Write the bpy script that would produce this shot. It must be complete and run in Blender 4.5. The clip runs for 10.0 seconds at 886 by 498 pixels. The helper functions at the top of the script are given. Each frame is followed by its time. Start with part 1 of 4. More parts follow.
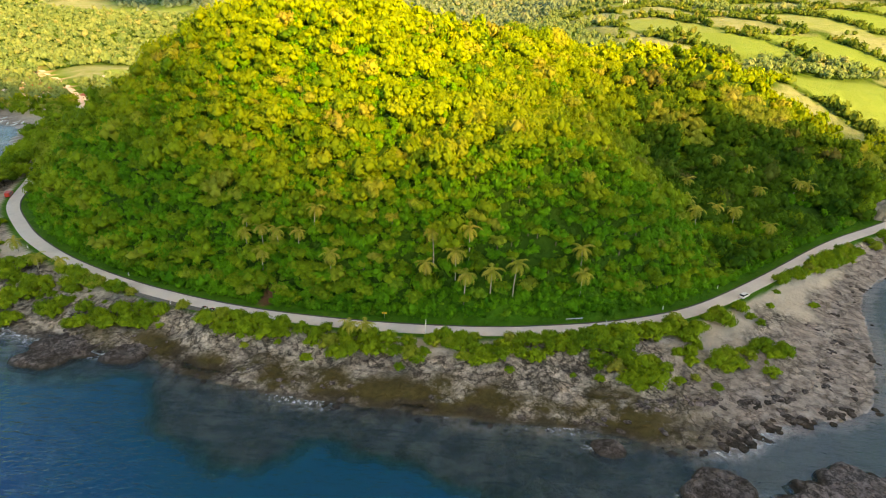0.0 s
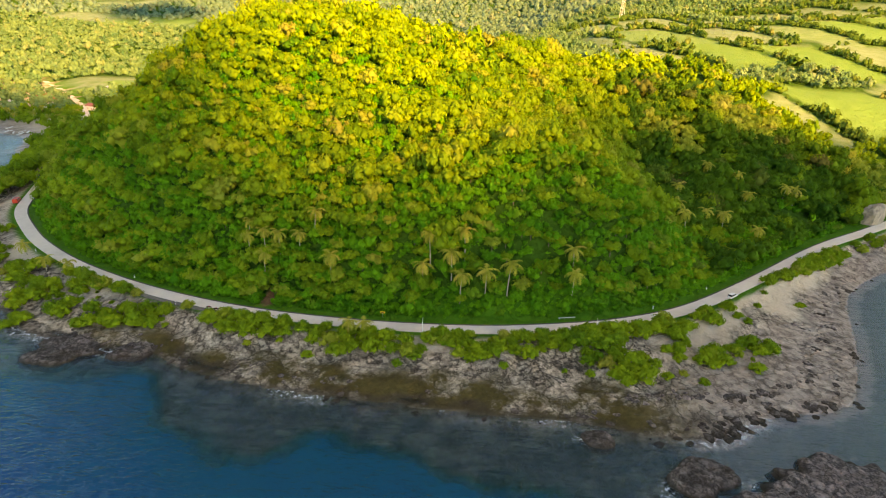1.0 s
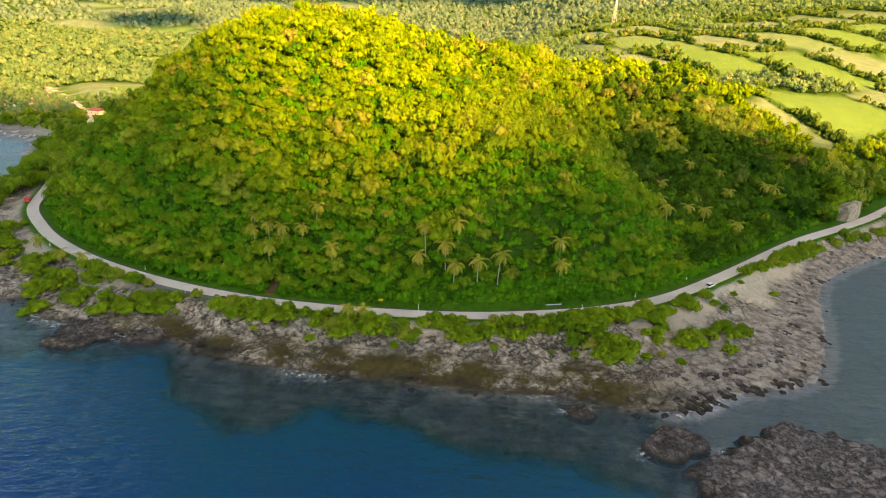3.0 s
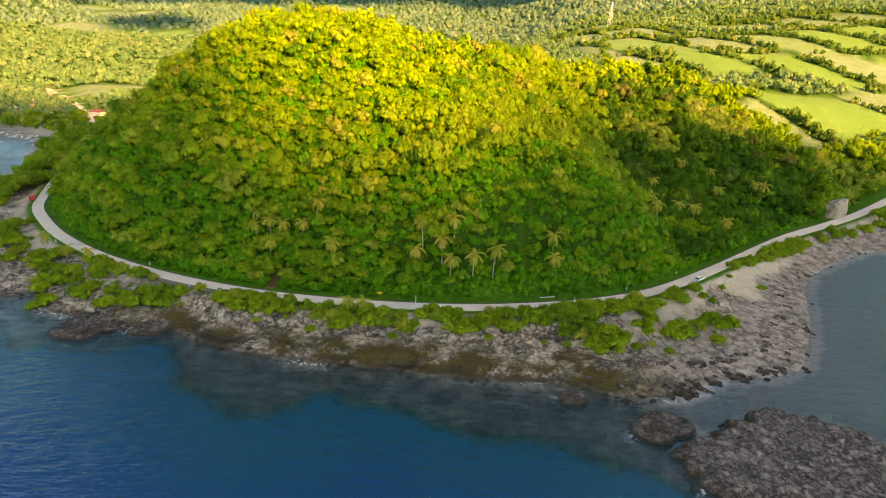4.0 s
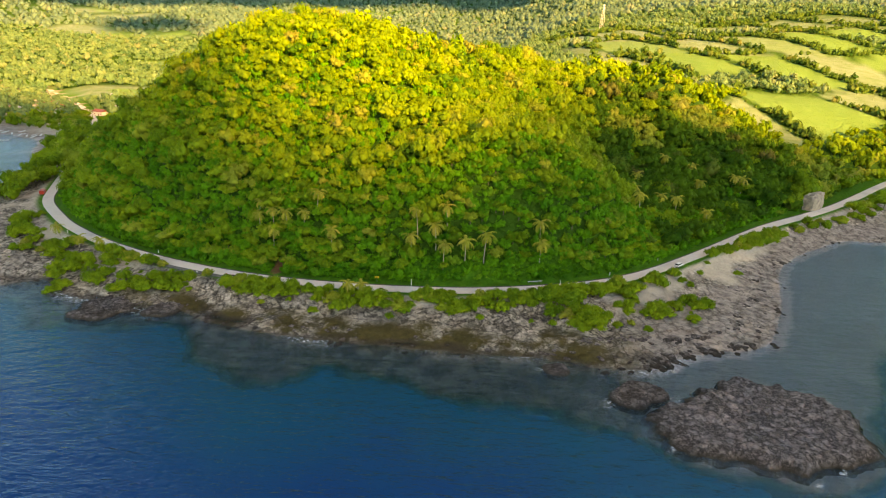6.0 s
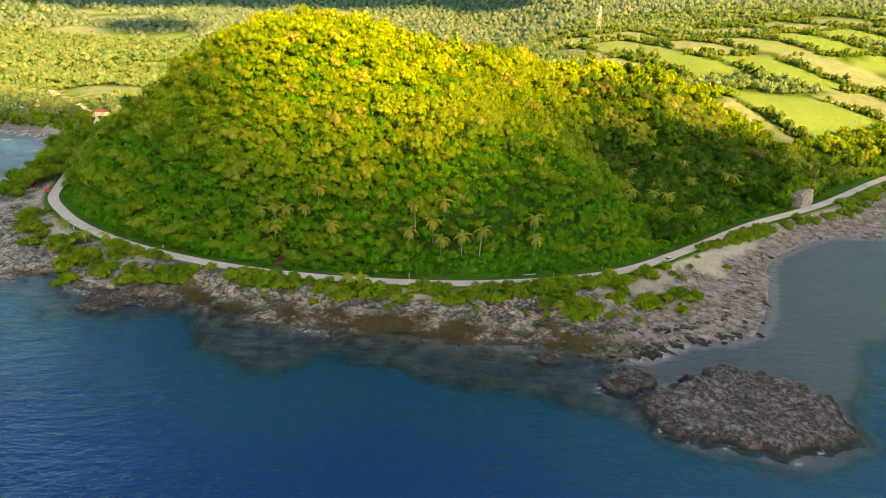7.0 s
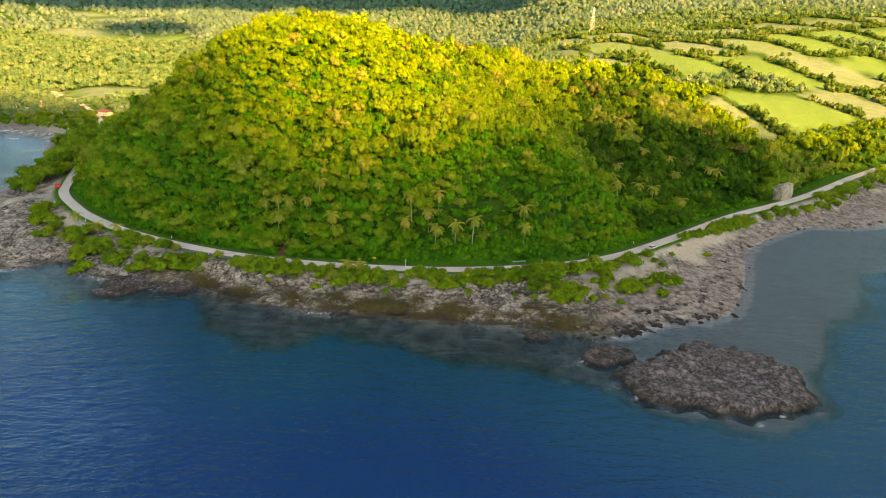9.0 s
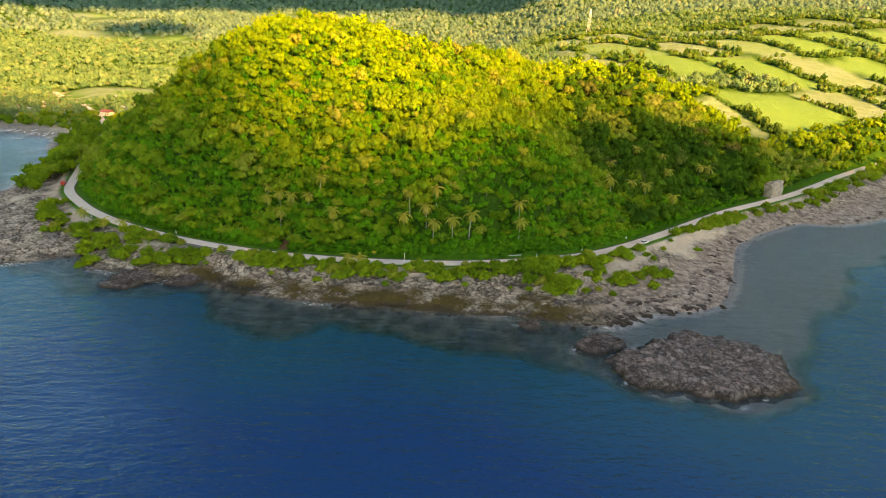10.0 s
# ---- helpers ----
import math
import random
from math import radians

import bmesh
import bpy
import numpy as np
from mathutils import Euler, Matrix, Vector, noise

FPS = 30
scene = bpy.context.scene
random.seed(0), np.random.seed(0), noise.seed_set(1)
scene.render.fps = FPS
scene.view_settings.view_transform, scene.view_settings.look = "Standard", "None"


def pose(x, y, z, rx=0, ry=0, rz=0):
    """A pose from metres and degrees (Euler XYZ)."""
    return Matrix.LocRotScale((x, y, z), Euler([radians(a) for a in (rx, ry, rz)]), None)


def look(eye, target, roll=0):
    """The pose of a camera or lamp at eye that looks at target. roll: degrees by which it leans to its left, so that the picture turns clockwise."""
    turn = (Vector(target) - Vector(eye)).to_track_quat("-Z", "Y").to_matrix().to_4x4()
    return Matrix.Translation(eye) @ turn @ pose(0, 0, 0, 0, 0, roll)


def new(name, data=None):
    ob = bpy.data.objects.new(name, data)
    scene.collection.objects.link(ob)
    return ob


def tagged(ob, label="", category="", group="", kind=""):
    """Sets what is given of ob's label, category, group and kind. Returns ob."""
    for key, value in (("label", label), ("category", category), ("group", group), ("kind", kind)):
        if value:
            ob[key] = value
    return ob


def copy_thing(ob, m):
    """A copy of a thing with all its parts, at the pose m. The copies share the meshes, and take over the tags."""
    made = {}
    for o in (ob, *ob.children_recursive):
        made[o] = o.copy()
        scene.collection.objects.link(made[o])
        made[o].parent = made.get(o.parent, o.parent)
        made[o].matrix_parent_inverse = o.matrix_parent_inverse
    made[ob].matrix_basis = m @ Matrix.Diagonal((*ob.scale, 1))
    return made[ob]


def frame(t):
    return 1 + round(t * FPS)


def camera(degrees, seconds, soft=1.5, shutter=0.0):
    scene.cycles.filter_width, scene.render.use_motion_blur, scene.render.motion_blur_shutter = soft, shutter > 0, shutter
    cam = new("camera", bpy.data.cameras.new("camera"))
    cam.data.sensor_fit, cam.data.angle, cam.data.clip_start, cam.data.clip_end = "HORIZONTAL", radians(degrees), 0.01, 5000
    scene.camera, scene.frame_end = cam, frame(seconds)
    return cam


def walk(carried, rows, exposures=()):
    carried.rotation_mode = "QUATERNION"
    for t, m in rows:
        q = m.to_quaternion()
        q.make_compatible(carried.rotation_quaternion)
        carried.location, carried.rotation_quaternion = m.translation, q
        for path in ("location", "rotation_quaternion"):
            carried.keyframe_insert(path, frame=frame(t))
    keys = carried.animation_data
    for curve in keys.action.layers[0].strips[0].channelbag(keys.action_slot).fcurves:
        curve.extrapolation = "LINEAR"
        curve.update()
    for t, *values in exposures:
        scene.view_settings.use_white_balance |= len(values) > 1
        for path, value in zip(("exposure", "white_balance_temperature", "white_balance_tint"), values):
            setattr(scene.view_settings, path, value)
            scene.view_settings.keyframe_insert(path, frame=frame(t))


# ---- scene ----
cam = camera(74.0, 10.0, soft=1.05)
PATH = [
    (0, (-3.791, 14.381, 98.445), (-3.873, 16.206, 97.63), 1.9),
    (0.5, (-3.041, 10.994, 98.359), (-3.123, 12.829, 97.568), 1.9),
    (1, (-2.323, 7.636, 98.315), (-2.406, 9.475, 97.533), 1.8),
    (1.5, (-1.723, 4.314, 98.342), (-1.805, 6.156, 97.566), 1.8),
    (2, (-1.355, 1.022, 98.393), (-1.434, 2.866, 97.621), 1.8),
    (2.5, (-1.118, -2.207, 98.373), (-1.194, -0.362, 97.607), 1.8),
    (4, (-0.127, -12.219, 98.03), (-0.192, -10.367, 97.277), 1.8),
    (4.5, (0.268, -15.686, 97.919), (0.205, -13.834, 97.169), 1.8),
    (5, (0.586, -19.129, 97.831), (0.527, -17.275, 97.082), 1.8),
    (5.5, (0.96, -22.598, 97.742), (0.905, -20.744, 96.995), 1.8),
    (7, (2.221, -33.103, 97.537), (2.174, -31.246, 96.796), 1.8),
    (7.5, (2.65, -36.59, 97.522), (2.605, -34.732, 96.783), 1.8),
    (8, (3.01, -40.139, 97.462), (2.968, -38.28, 96.724), 1.8),
    (8.5, (3.442, -43.677, 97.464), (3.402, -41.818, 96.727), 1.7),
    (9, (3.809, -47.259, 97.454), (3.771, -45.4, 96.719), 1.7),
    (9.5, (4.096, -50.956, 97.447), (4.061, -49.096, 96.714), 1.7),
    (10, (4.402, -54.619, 97.456), (4.369, -52.758, 96.724), 1.7),
]
walk(cam, [(t, look(e, a, r)) for t, e, a, r in PATH], [(0, 2.3, 8300, 7), (10, 2.3, 8300, 7)])

# ---------------------------------------------------------------- light
SUN_ELEVATION, SUN_AZIMUTH = 24.0, -55.0   # degrees above the horizon; degrees from +x towards +y
world = bpy.data.worlds.new("world")
scene.world = world
world.use_nodes = True
sky = world.node_tree.nodes.new("ShaderNodeTexSky")
sky.sky_type, sky.sun_disc = "NISHITA", False
sky.sun_elevation, sky.sun_rotation = radians(SUN_ELEVATION), radians(90 - SUN_AZIMUTH)
sky.air_density, sky.dust_density = 1.0, 0.35
background = world.node_tree.nodes["Background"]
world.node_tree.links.new(sky.outputs[0], background.inputs[0])
background.inputs[1].default_value = 0.095
TO_SUN = Vector((math.cos(radians(SUN_ELEVATION)) * math.cos(radians(SUN_AZIMUTH)), math.cos(radians(SUN_ELEVATION)) * math.sin(radians(SUN_AZIMUTH)), math.sin(radians(SUN_ELEVATION))))
sun = new("sun", bpy.data.lights.new("sun", "SUN"))
sun.data.energy, sun.data.angle, sun.data.color = 5.0, radians(1.8), (1.0, 0.53, 0.18)
sun.matrix_world = look(TO_SUN * 500, (0, 0, 0))

# ---------------------------------------------------------------- materials


class Nodes:
    """Helpers for building a node material."""

    def __init__(self, name):
        self.mat = bpy.data.materials.new(name)
        self.mat.use_nodes = True
        self.tree = self.mat.node_tree
        self.tree.nodes.clear()
        self.out = self.tree.nodes.new("ShaderNodeOutputMaterial")

    def node(self, kind, **values):
        n = self.tree.nodes.new("ShaderNode" + kind)
        for key, value in values.items():
            if key == "op":
                n.operation = value
            elif key == "data":
                n.data_type = value
            elif key == "blend":
                n.blend_type = value
            elif key == "attr":
                n.attribute_name = value
            elif key == "shape":
                n.feature = value
        return n

    def put(self, socket, value):
        if isinstance(value, bpy.types.NodeSocket):
            self.tree.links.new(value, socket)
        elif isinstance(value, (int, float)) or len(value) == 4 or socket.type == "VECTOR":
            socket.default_value = value
        else:
            socket.default_value = (*value, 1)

    def math(self, op, a, b=0.0):
        n = self.node("Math", op=op)
        self.put(n.inputs[0], a)
        self.put(n.inputs[1], b)
        return n.outputs[0]

    def range(self, v, a, b, c=0.0, d=1.0):
        n = self.node("MapRange")
        for k, x in enumerate((v, a, b, c, d)):
            self.put(n.inputs[k], x)
        return n.outputs[0]

    def place(self):
        return self.node("NewGeometry").outputs["Position"]

    def noise(self, scale, detail=4.0, rough=0.55, stretch=None):
        n = self.node("TexNoise")
        where = self.place()
        if stretch:
            m = self.node("Mapping")
            self.put(m.inputs[0], where)
            m.inputs["Scale"].default_value = stretch
            where = m.outputs[0]
        self.put(n.inputs["Vector"], where)
        n.inputs["Scale"].default_value, n.inputs["Detail"].default_value, n.inputs["Roughness"].default_value = scale, detail, rough
        return n.outputs[0]

    def cells(self, scale, kind="F1"):
        n = self.node("TexVoronoi", shape=kind)
        self.put(n.inputs["Vector"], self.place())
        n.inputs["Scale"].default_value = scale
        return n.outputs["Distance"]

    def mix(self, f, a, b, blend="MIX"):
        n = self.node("Mix", data="RGBA", blend=blend)
        self.put(n.inputs[0], f)
        self.put(n.inputs[6], a)
        self.put(n.inputs[7], b)
        return n.outputs[2]

    def attribute(self, name):
        return self.node("Attribute", attr=name).outputs["Fac"]

    def bump(self, height, strength=0.5, distance=0.2):
        n = self.node("Bump")
        self.put(n.inputs["Height"], height)
        n.inputs["Strength"].default_value, n.inputs["Distance"].default_value = strength, distance
        return n.outputs[0]

    def surface(self, colour, rough=0.9, normal=None, metal=0.0, spec=0.3):
        n = self.node("BsdfPrincipled")
        self.put(n.inputs["Base Color"], colour)
        self.put(n.inputs["Roughness"], rough)
        n.inputs["Metallic"].default_value = metal
        n.inputs["Specular IOR Level"].default_value = spec
        if normal:
            self.put(n.inputs["Normal"], normal)
        return n

    def done(self, shader):
        self.tree.links.new(shader if isinstance(shader, bpy.types.NodeSocket) else shader.outputs[0], self.out.inputs[0])
        return self.mat


def plain(name, colour, rough=0.7, grain=0.15, scale=8.0, metal=0.0):
    n = Nodes(name)
    dark = tuple(c * (1 - 2 * grain) for c in colour)
    c = n.mix(n.noise(scale, 5), dark, tuple(min(1, k * (1 + grain)) for k in colour))
    return n.done(n.surface(c, rough, n.bump(n.noise(scale * 3, 3), 0.2, 0.05), metal))


def leaf_material(name, dark, light, dry, glow, dry_share=0.12):
    """Foliage: hue by the tree's tint and by leaf, partly translucent."""
    n = Nodes(name)
    tint = n.math("FRACT", n.math("ADD", n.attribute("tint"), n.node("ObjectInfo").outputs["Random"]))
    leaf = n.node("NewGeometry").outputs["Random Per Island"]
    c = n.mix(n.math("ADD", n.math("MULTIPLY", tint, 0.6), n.math("MULTIPLY", leaf, 0.4)), dark, light)
    c = n.mix(n.range(tint, 1 - dry_share, 1.0, 0.0, 0.75), c, dry)
    c = n.mix(n.range(n.noise(0.02, 2), 0.42, 0.68, 0.0, 0.5), c, light)
    s = n.surface(c, 0.65, spec=0.06)
    t = n.node("BsdfTranslucent")
    n.put(t.inputs[0], n.mix(0.6, c, glow))
    m = n.node("MixShader")
    m.inputs[0].default_value = 0.26
    n.put(m.inputs[1], s.outputs[0])
    n.put(m.inputs[2], t.outputs[0])
    return n.done(m)


leaf_hill = leaf_material("hill_leaves", (0.012, 0.1, 0.006), (0.265, 0.39, 0.02), (0.25, 0.24, 0.05), (0.45, 0.43, 0.014), 0.16)
leaf_vine = leaf_material("vine_leaves", (0.01, 0.12, 0.006), (0.14, 0.36, 0.014), (0.2, 0.24, 0.03), (0.26, 0.4, 0.012), 0.08)
# Dark green gully trees, with the gully's shade put into the leaf colour.
leaf_gully_shade = leaf_material("gully_shade_leaves", (0.01, 0.06, 0.005), (0.1, 0.2, 0.012), (0.14, 0.11, 0.04), (0.1, 0.17, 0.008))
leaf_bamboo = leaf_material("bamboo_leaves", (0.13, 0.22, 0.02), (0.3, 0.37, 0.05), (0.3, 0.3, 0.08), (0.32, 0.38, 0.03))
# Distant woods: paler and bluer, with the air's haze put into the colour.
leaf_far_hazed = leaf_material("far_hazed_leaves", (0.04, 0.12, 0.05), (0.19, 0.3, 0.12), (0.23, 0.27, 0.14), (0.29, 0.39, 0.12))
leaf_hedge = leaf_material("hedge_leaves", (0.02, 0.08, 0.012), (0.13, 0.21, 0.035), (0.24, 0.24, 0.09), (0.18, 0.26, 0.03))
leaf_coast = leaf_material("coast_leaves", (0.05, 0.15, 0.01), (0.27, 0.37, 0.018), (0.34, 0.29, 0.06), (0.32, 0.38, 0.02))
leaf_palm = leaf_material("palm_fronds", (0.15, 0.21, 0.02), (0.42, 0.4, 0.055), (0.44, 0.34, 0.08), (0.4, 0.38, 0.05), 0.3)
# Haze over the far hills, painted into their leaf colour.
leaf_haze = leaf_material("far_hill_hazed_leaves", (0.06, 0.13, 0.09), (0.175, 0.28, 0.17), (0.22, 0.26, 0.17), (0.26, 0.35, 0.17))
bark = plain("bark", (0.2, 0.16, 0.12), 0.9, 0.3, 3.0)
pale_bark = plain("pale_bark", (0.38, 0.34, 0.28), 0.85, 0.25, 3.0)


def ground_material():
    """Soil and grass, rock and sand on the coast, reef under water, chosen by what the plan says lies there."""
    n = Nodes("ground")
    grass = n.mix(n.noise(0.5, 6), (0.03, 0.15, 0.008), (0.11, 0.23, 0.014))
    pasture = n.mix(n.noise(0.012, 3), (0.16, 0.25, 0.12), (0.28, 0.35, 0.26))
    pasture = n.mix(n.range(n.noise(0.12, 7, 0.7, (0.5, 1.0, 1.0)), 0.4, 0.65, 0, 0.65), pasture, (0.12, 0.21, 0.05))
    pasture = n.mix(n.range(n.attribute("crop"), 0.55, 0.8), pasture, n.mix(n.noise(0.08, 5), (0.12, 0.25, 0.05), (0.19, 0.31, 0.08)))
    forest = n.mix(n.noise(0.3, 5), (0.02, 0.075, 0.006), (0.06, 0.13, 0.012))
    c = n.mix(n.attribute("field"), forest, pasture)
    c = n.mix(n.attribute("verge"), c, grass)
    big, fine = n.noise(0.2, 8, 0.68), n.noise(0.75, 7, 0.72)
    crack = n.math("ABSOLUTE", n.math("SUBTRACT", n.noise(0.16, 7, 0.6), 0.5))
    rock = n.mix(n.range(big, 0.36, 0.64), (0.19, 0.16, 0.135), (0.78, 0.66, 0.54))
    rock = n.mix(n.range(fine, 0.56, 0.36, 0.0, 0.85), rock, (0.055, 0.045, 0.04))
    rock = n.mix(n.range(crack, 0.0, 0.035, 0.85, 0.0), rock, (0.03, 0.025, 0.02))
    weed = n.mix(n.noise(0.6, 6), (0.05, 0.04, 0.014), (0.14, 0.11, 0.04))
    rock = n.mix(n.math("MULTIPLY", n.attribute("weed"), n.range(n.noise(0.07, 6, 0.65), 0.4, 0.52)), rock, weed)
    sand = n.mix(n.noise(0.8, 7, 0.7), (0.5, 0.41, 0.32), (0.8, 0.69, 0.56))
    rock = n.mix(n.attribute("sand"), rock, sand)
    flat = n.mix(n.range(n.noise(0.3, 8, 0.7), 0.36, 0.64), (0.19, 0.155, 0.135), (0.54, 0.45, 0.39))
    flat = n.mix(n.range(crack, 0.0, 0.03, 0.6, 0.0), flat, (0.06, 0.05, 0.045))
    rock = n.mix(n.attribute("flat"), rock, flat)
    sep = n.node("SeparateXYZ")
    n.put(sep.inputs[0], n.place())
    rock = n.mix(n.math("MULTIPLY", n.range(sep.outputs[2], 0.1, 0.7, 0.6, 0.0), n.math("SUBTRACT", 1.0, n.attribute("flat"))), rock, (0.06, 0.045, 0.04))
    c = n.mix(n.attribute("coast"), c, rock)
    c = n.mix(n.attribute("soil"), c, n.mix(n.noise(0.9, 5), (0.2, 0.1, 0.05), (0.34, 0.19, 0.1)))
    reef = n.mix(n.range(n.noise(0.16, 6, 0.7), 0.38, 0.62), (0.07, 0.075, 0.06), (0.36, 0.33, 0.26))
    reef = n.mix(n.range(n.noise(0.5, 6, 0.65, (0.22, 1.0, 1.0)), 0.5, 0.62, 0.0, 0.8), reef, (0.045, 0.06, 0.055))
    reef = n.mix(n.attribute("flat"), reef, n.mix(n.noise(0.12, 6, 0.65), (0.52, 0.46, 0.46), (0.76, 0.69, 0.69)))
    c = n.mix(n.attribute("seabed"), c, reef)
    h = n.math("ADD", n.math("MULTIPLY", big, 1.6), n.math("ADD", fine, n.range(crack, 0.0, 0.05, 0.0, 0.5)))
    return n.done(n.surface(c, 0.95, n.bump(h, 1.0, 0.9), spec=0.08))


def water_material():
    """Sea: clear over the reef, teal at its edge, blue where deep; wind chop that mirrors the sky, foam at the rocks."""
    n = Nodes("sea_water")
    depth = n.attribute("depth")
    body = n.mix(n.range(depth, 0.7, 2.0), (0.1, 0.13, 0.2), (0.004, 0.052, 0.066))
    body = n.mix(n.range(depth, 2.0, 7.0), body, (0.0, 0.06, 0.125))
    body = n.mix(n.range(depth, 8.0, 24.0), body, (0.0, 0.035, 0.145))
    chop = n.noise(0.32, 4, 0.6, (0.4, 1.0, 1.0))
    waves = n.math("ADD", chop, n.math("MULTIPLY", n.noise(1.1, 3, 0.6, (0.5, 1.0, 1.0)), 0.3))
    waves = n.math("MULTIPLY", waves, n.range(n.noise(0.02, 3, 0.5, (0.6, 1.0, 1.0)), 0.35, 0.65, 0.55, 1.2))
    normal = n.bump(waves, 1.0, 1.8)
    deep = n.node("BsdfDiffuse")
    n.put(deep.inputs[0], body)
    clear = n.node("BsdfTransparent")
    n.put(clear.inputs[0], n.mix(n.range(depth, 0.0, 4.0), (0.97, 0.98, 0.98), (0.5, 0.76, 0.8)))
    m = n.node("MixShader")
    n.put(m.inputs[0], n.math("SUBTRACT", 1.0, n.math("EXPONENT", n.math("MULTIPLY", n.math("ADD", depth, 0.1), -0.3))))
    n.put(m.inputs[1], clear.outputs[0])
    n.put(m.inputs[2], deep.outputs[0])
    shine = n.node("BsdfGlossy")
    shine.inputs["Color"].default_value = (0.62, 0.88, 1.0, 1)
    shine.inputs["Roughness"].default_value = 0.1
    n.put(shine.inputs["Normal"], normal)
    fresnel = n.node("Fresnel")
    fresnel.inputs["IOR"].default_value = 1.33
    n.put(fresnel.inputs["Normal"], normal)
    g = n.node("MixShader")
    n.put(g.inputs[0], fresnel.outputs[0])
    n.put(g.inputs[1], m.outputs[0])
    n.put(g.inputs[2], shine.outputs[0])
    foam = n.surface((0.8, 0.82, 0.84), 0.8)
    f = n.node("MixShader")
    n.put(f.inputs[0], n.math("MULTIPLY", n.attribute("foam"), n.range(n.noise(0.9, 7, 0.75), 0.5, 0.6)))
    n.put(f.inputs[1], g.outputs[0])
    n.put(f.inputs[2], foam.outputs[0])
    return n.done(f)


def road_material():
    n = Nodes("concrete_road")
    c = n.mix(n.noise(0.5, 8, 0.65), (0.58, 0.51, 0.45), (0.76, 0.68, 0.6))
    c = n.mix(n.range(n.noise(0.08, 4), 0.5, 0.75, 0, 0.4), c, (0.3, 0.28, 0.26))
    return n.done(n.surface(c, 0.9, n.bump(n.noise(4, 5), 0.2, 0.05)))


ground_mat, water_mat, road_mat = ground_material(), water_material(), road_material()
rock_mat_nodes = Nodes("reef_rock")
n = rock_mat_nodes
_crack = n.math("ABSOLUTE", n.math("SUBTRACT", n.noise(0.35, 7, 0.65), 0.5))
_c = n.mix(n.range(n.noise(0.75, 8, 0.74), 0.36, 0.66), (0.085, 0.068, 0.066), (0.46, 0.375, 0.36))
_c = n.mix(n.range(_crack, 0.0, 0.05, 0.85, 0.0), _c, (0.035, 0.028, 0.026))
_sep = n.node("SeparateXYZ")
n.put(_sep.inputs[0], n.place())
_c = n.mix(n.range(_sep.outputs[2], 0.2, 1.5, 0.9, 0.0), _c, (0.05, 0.035, 0.02))
rock_mat = n.done(n.surface(_c, 0.92, n.bump(n.math("ADD", n.noise(1.0, 8, 0.78), n.range(_crack, 0.0, 0.08)), 1.0, 0.9)))
cloud_mat = plain("cloud_vapour", (0.85, 0.85, 0.86), 1.0, 0.03, 0.01)
# ---------------------------------------------------------------- the plan
SHORE = [(-9000, 2600), (-2600, 900), (-700, 520), (-374, 424), (-340, 410), (-317, 402), (-295, 363), (-268, 328), (-264, 300), (-257, 280), (-250, 258),
         (-285, 245), (-300, 205), (-240, 168), (-178, 159), (-154, 169), (-139, 158), (-113, 151), (-94, 150), (-84, 144), (-66, 139),
         (-50, 136), (-20, 133), (3, 131), (20, 131), (35, 129), (46, 126), (62, 127), (76, 136), (97, 141), (109, 151),
         (124, 178), (136, 204), (148, 220), (170, 237), (189, 249), (209, 249), (246, 265), (330, 330), (520, 430), (2600, 1400), (9000, 3400)]
REEF = [(-9000, 2400), (-2600, 700), (-420, 330), (-330, 180), (-178, 156), (-134, 141), (-95, 142), (-72, 125), (-55, 113), (-46, 109), (-37, 118), (-28, 115), (-14, 115), (3, 111), (17, 107),
        (35, 101), (46, 96), (60, 86), (84, 81), (107, 89), (119, 110), (133, 133), (164, 163), (178, 187), (205, 203), (400, 320), (2600, 1250), (9000, 3200)]
ROAD = [(-9000, 2900), (-2600, 1150), (-470, 640), (-390, 560), (-325, 484), (-286, 423), (-262, 380), (-240, 325), (-216, 271), (-204, 247), (-186, 227), (-168, 211),
        (-142, 194), (-109, 179), (-74, 169), (-37, 164.5), (-2, 164.5), (24, 168), (49, 174.5), (73, 186), (102, 208.5), (138, 240),
        (157, 255), (179, 270), (205, 289), (233, 313), (275, 350), (340, 400), (470, 480), (640, 560), (2600, 1500), (9000, 3600)]


def smooth_line(points, steps):
    """A Catmull-Rom curve through the points."""
    p = np.array(points, float)
    p = np.vstack([2 * p[0] - p[1], p, 2 * p[-1] - p[-2]])
    t = np.linspace(0, 1, steps, endpoint=False)[:, None]
    out = []
    for a, b, c, d in zip(p[:-3], p[1:-2], p[2:-1], p[3:]):
        out.append(0.5 * (2 * b + (c - a) * t + (2 * a - 5 * b + 4 * c - d) * t**2 + (3 * b - a - 3 * c + d) * t**3))
    return np.vstack(out + [p[-2][None]])


def line_distance(x, y, line):
    """The distance to an open line, and on which side of it (+1: inland, beyond the line as seen from the sea)."""
    best, crossed = np.full(np.shape(x), 1e18), np.zeros(np.shape(x), bool)
    for (ax, ay), (bx, by) in zip(line[:-1], line[1:]):
        dx, dy = bx - ax, by - ay
        k = np.clip(((x - ax) * dx + (y - ay) * dy) / (dx * dx + dy * dy), 0, 1)
        best = np.minimum(best, (x - ax - k * dx) ** 2 + (y - ay - k * dy) ** 2)
        if ax != bx:
            crossed ^= ((ax <= x) != (bx <= x)) & (y > ay + (x - ax) / dx * dy)
    return np.sqrt(best), np.where(crossed, 1.0, -1.0)


def signed(x, y, line):
    d, s = line_distance(x, y, line)
    return d * s


def step(a, b, v):
    k = np.clip((v - a) / (b - a), 0, 1)
    return k * k * (3 - 2 * k)


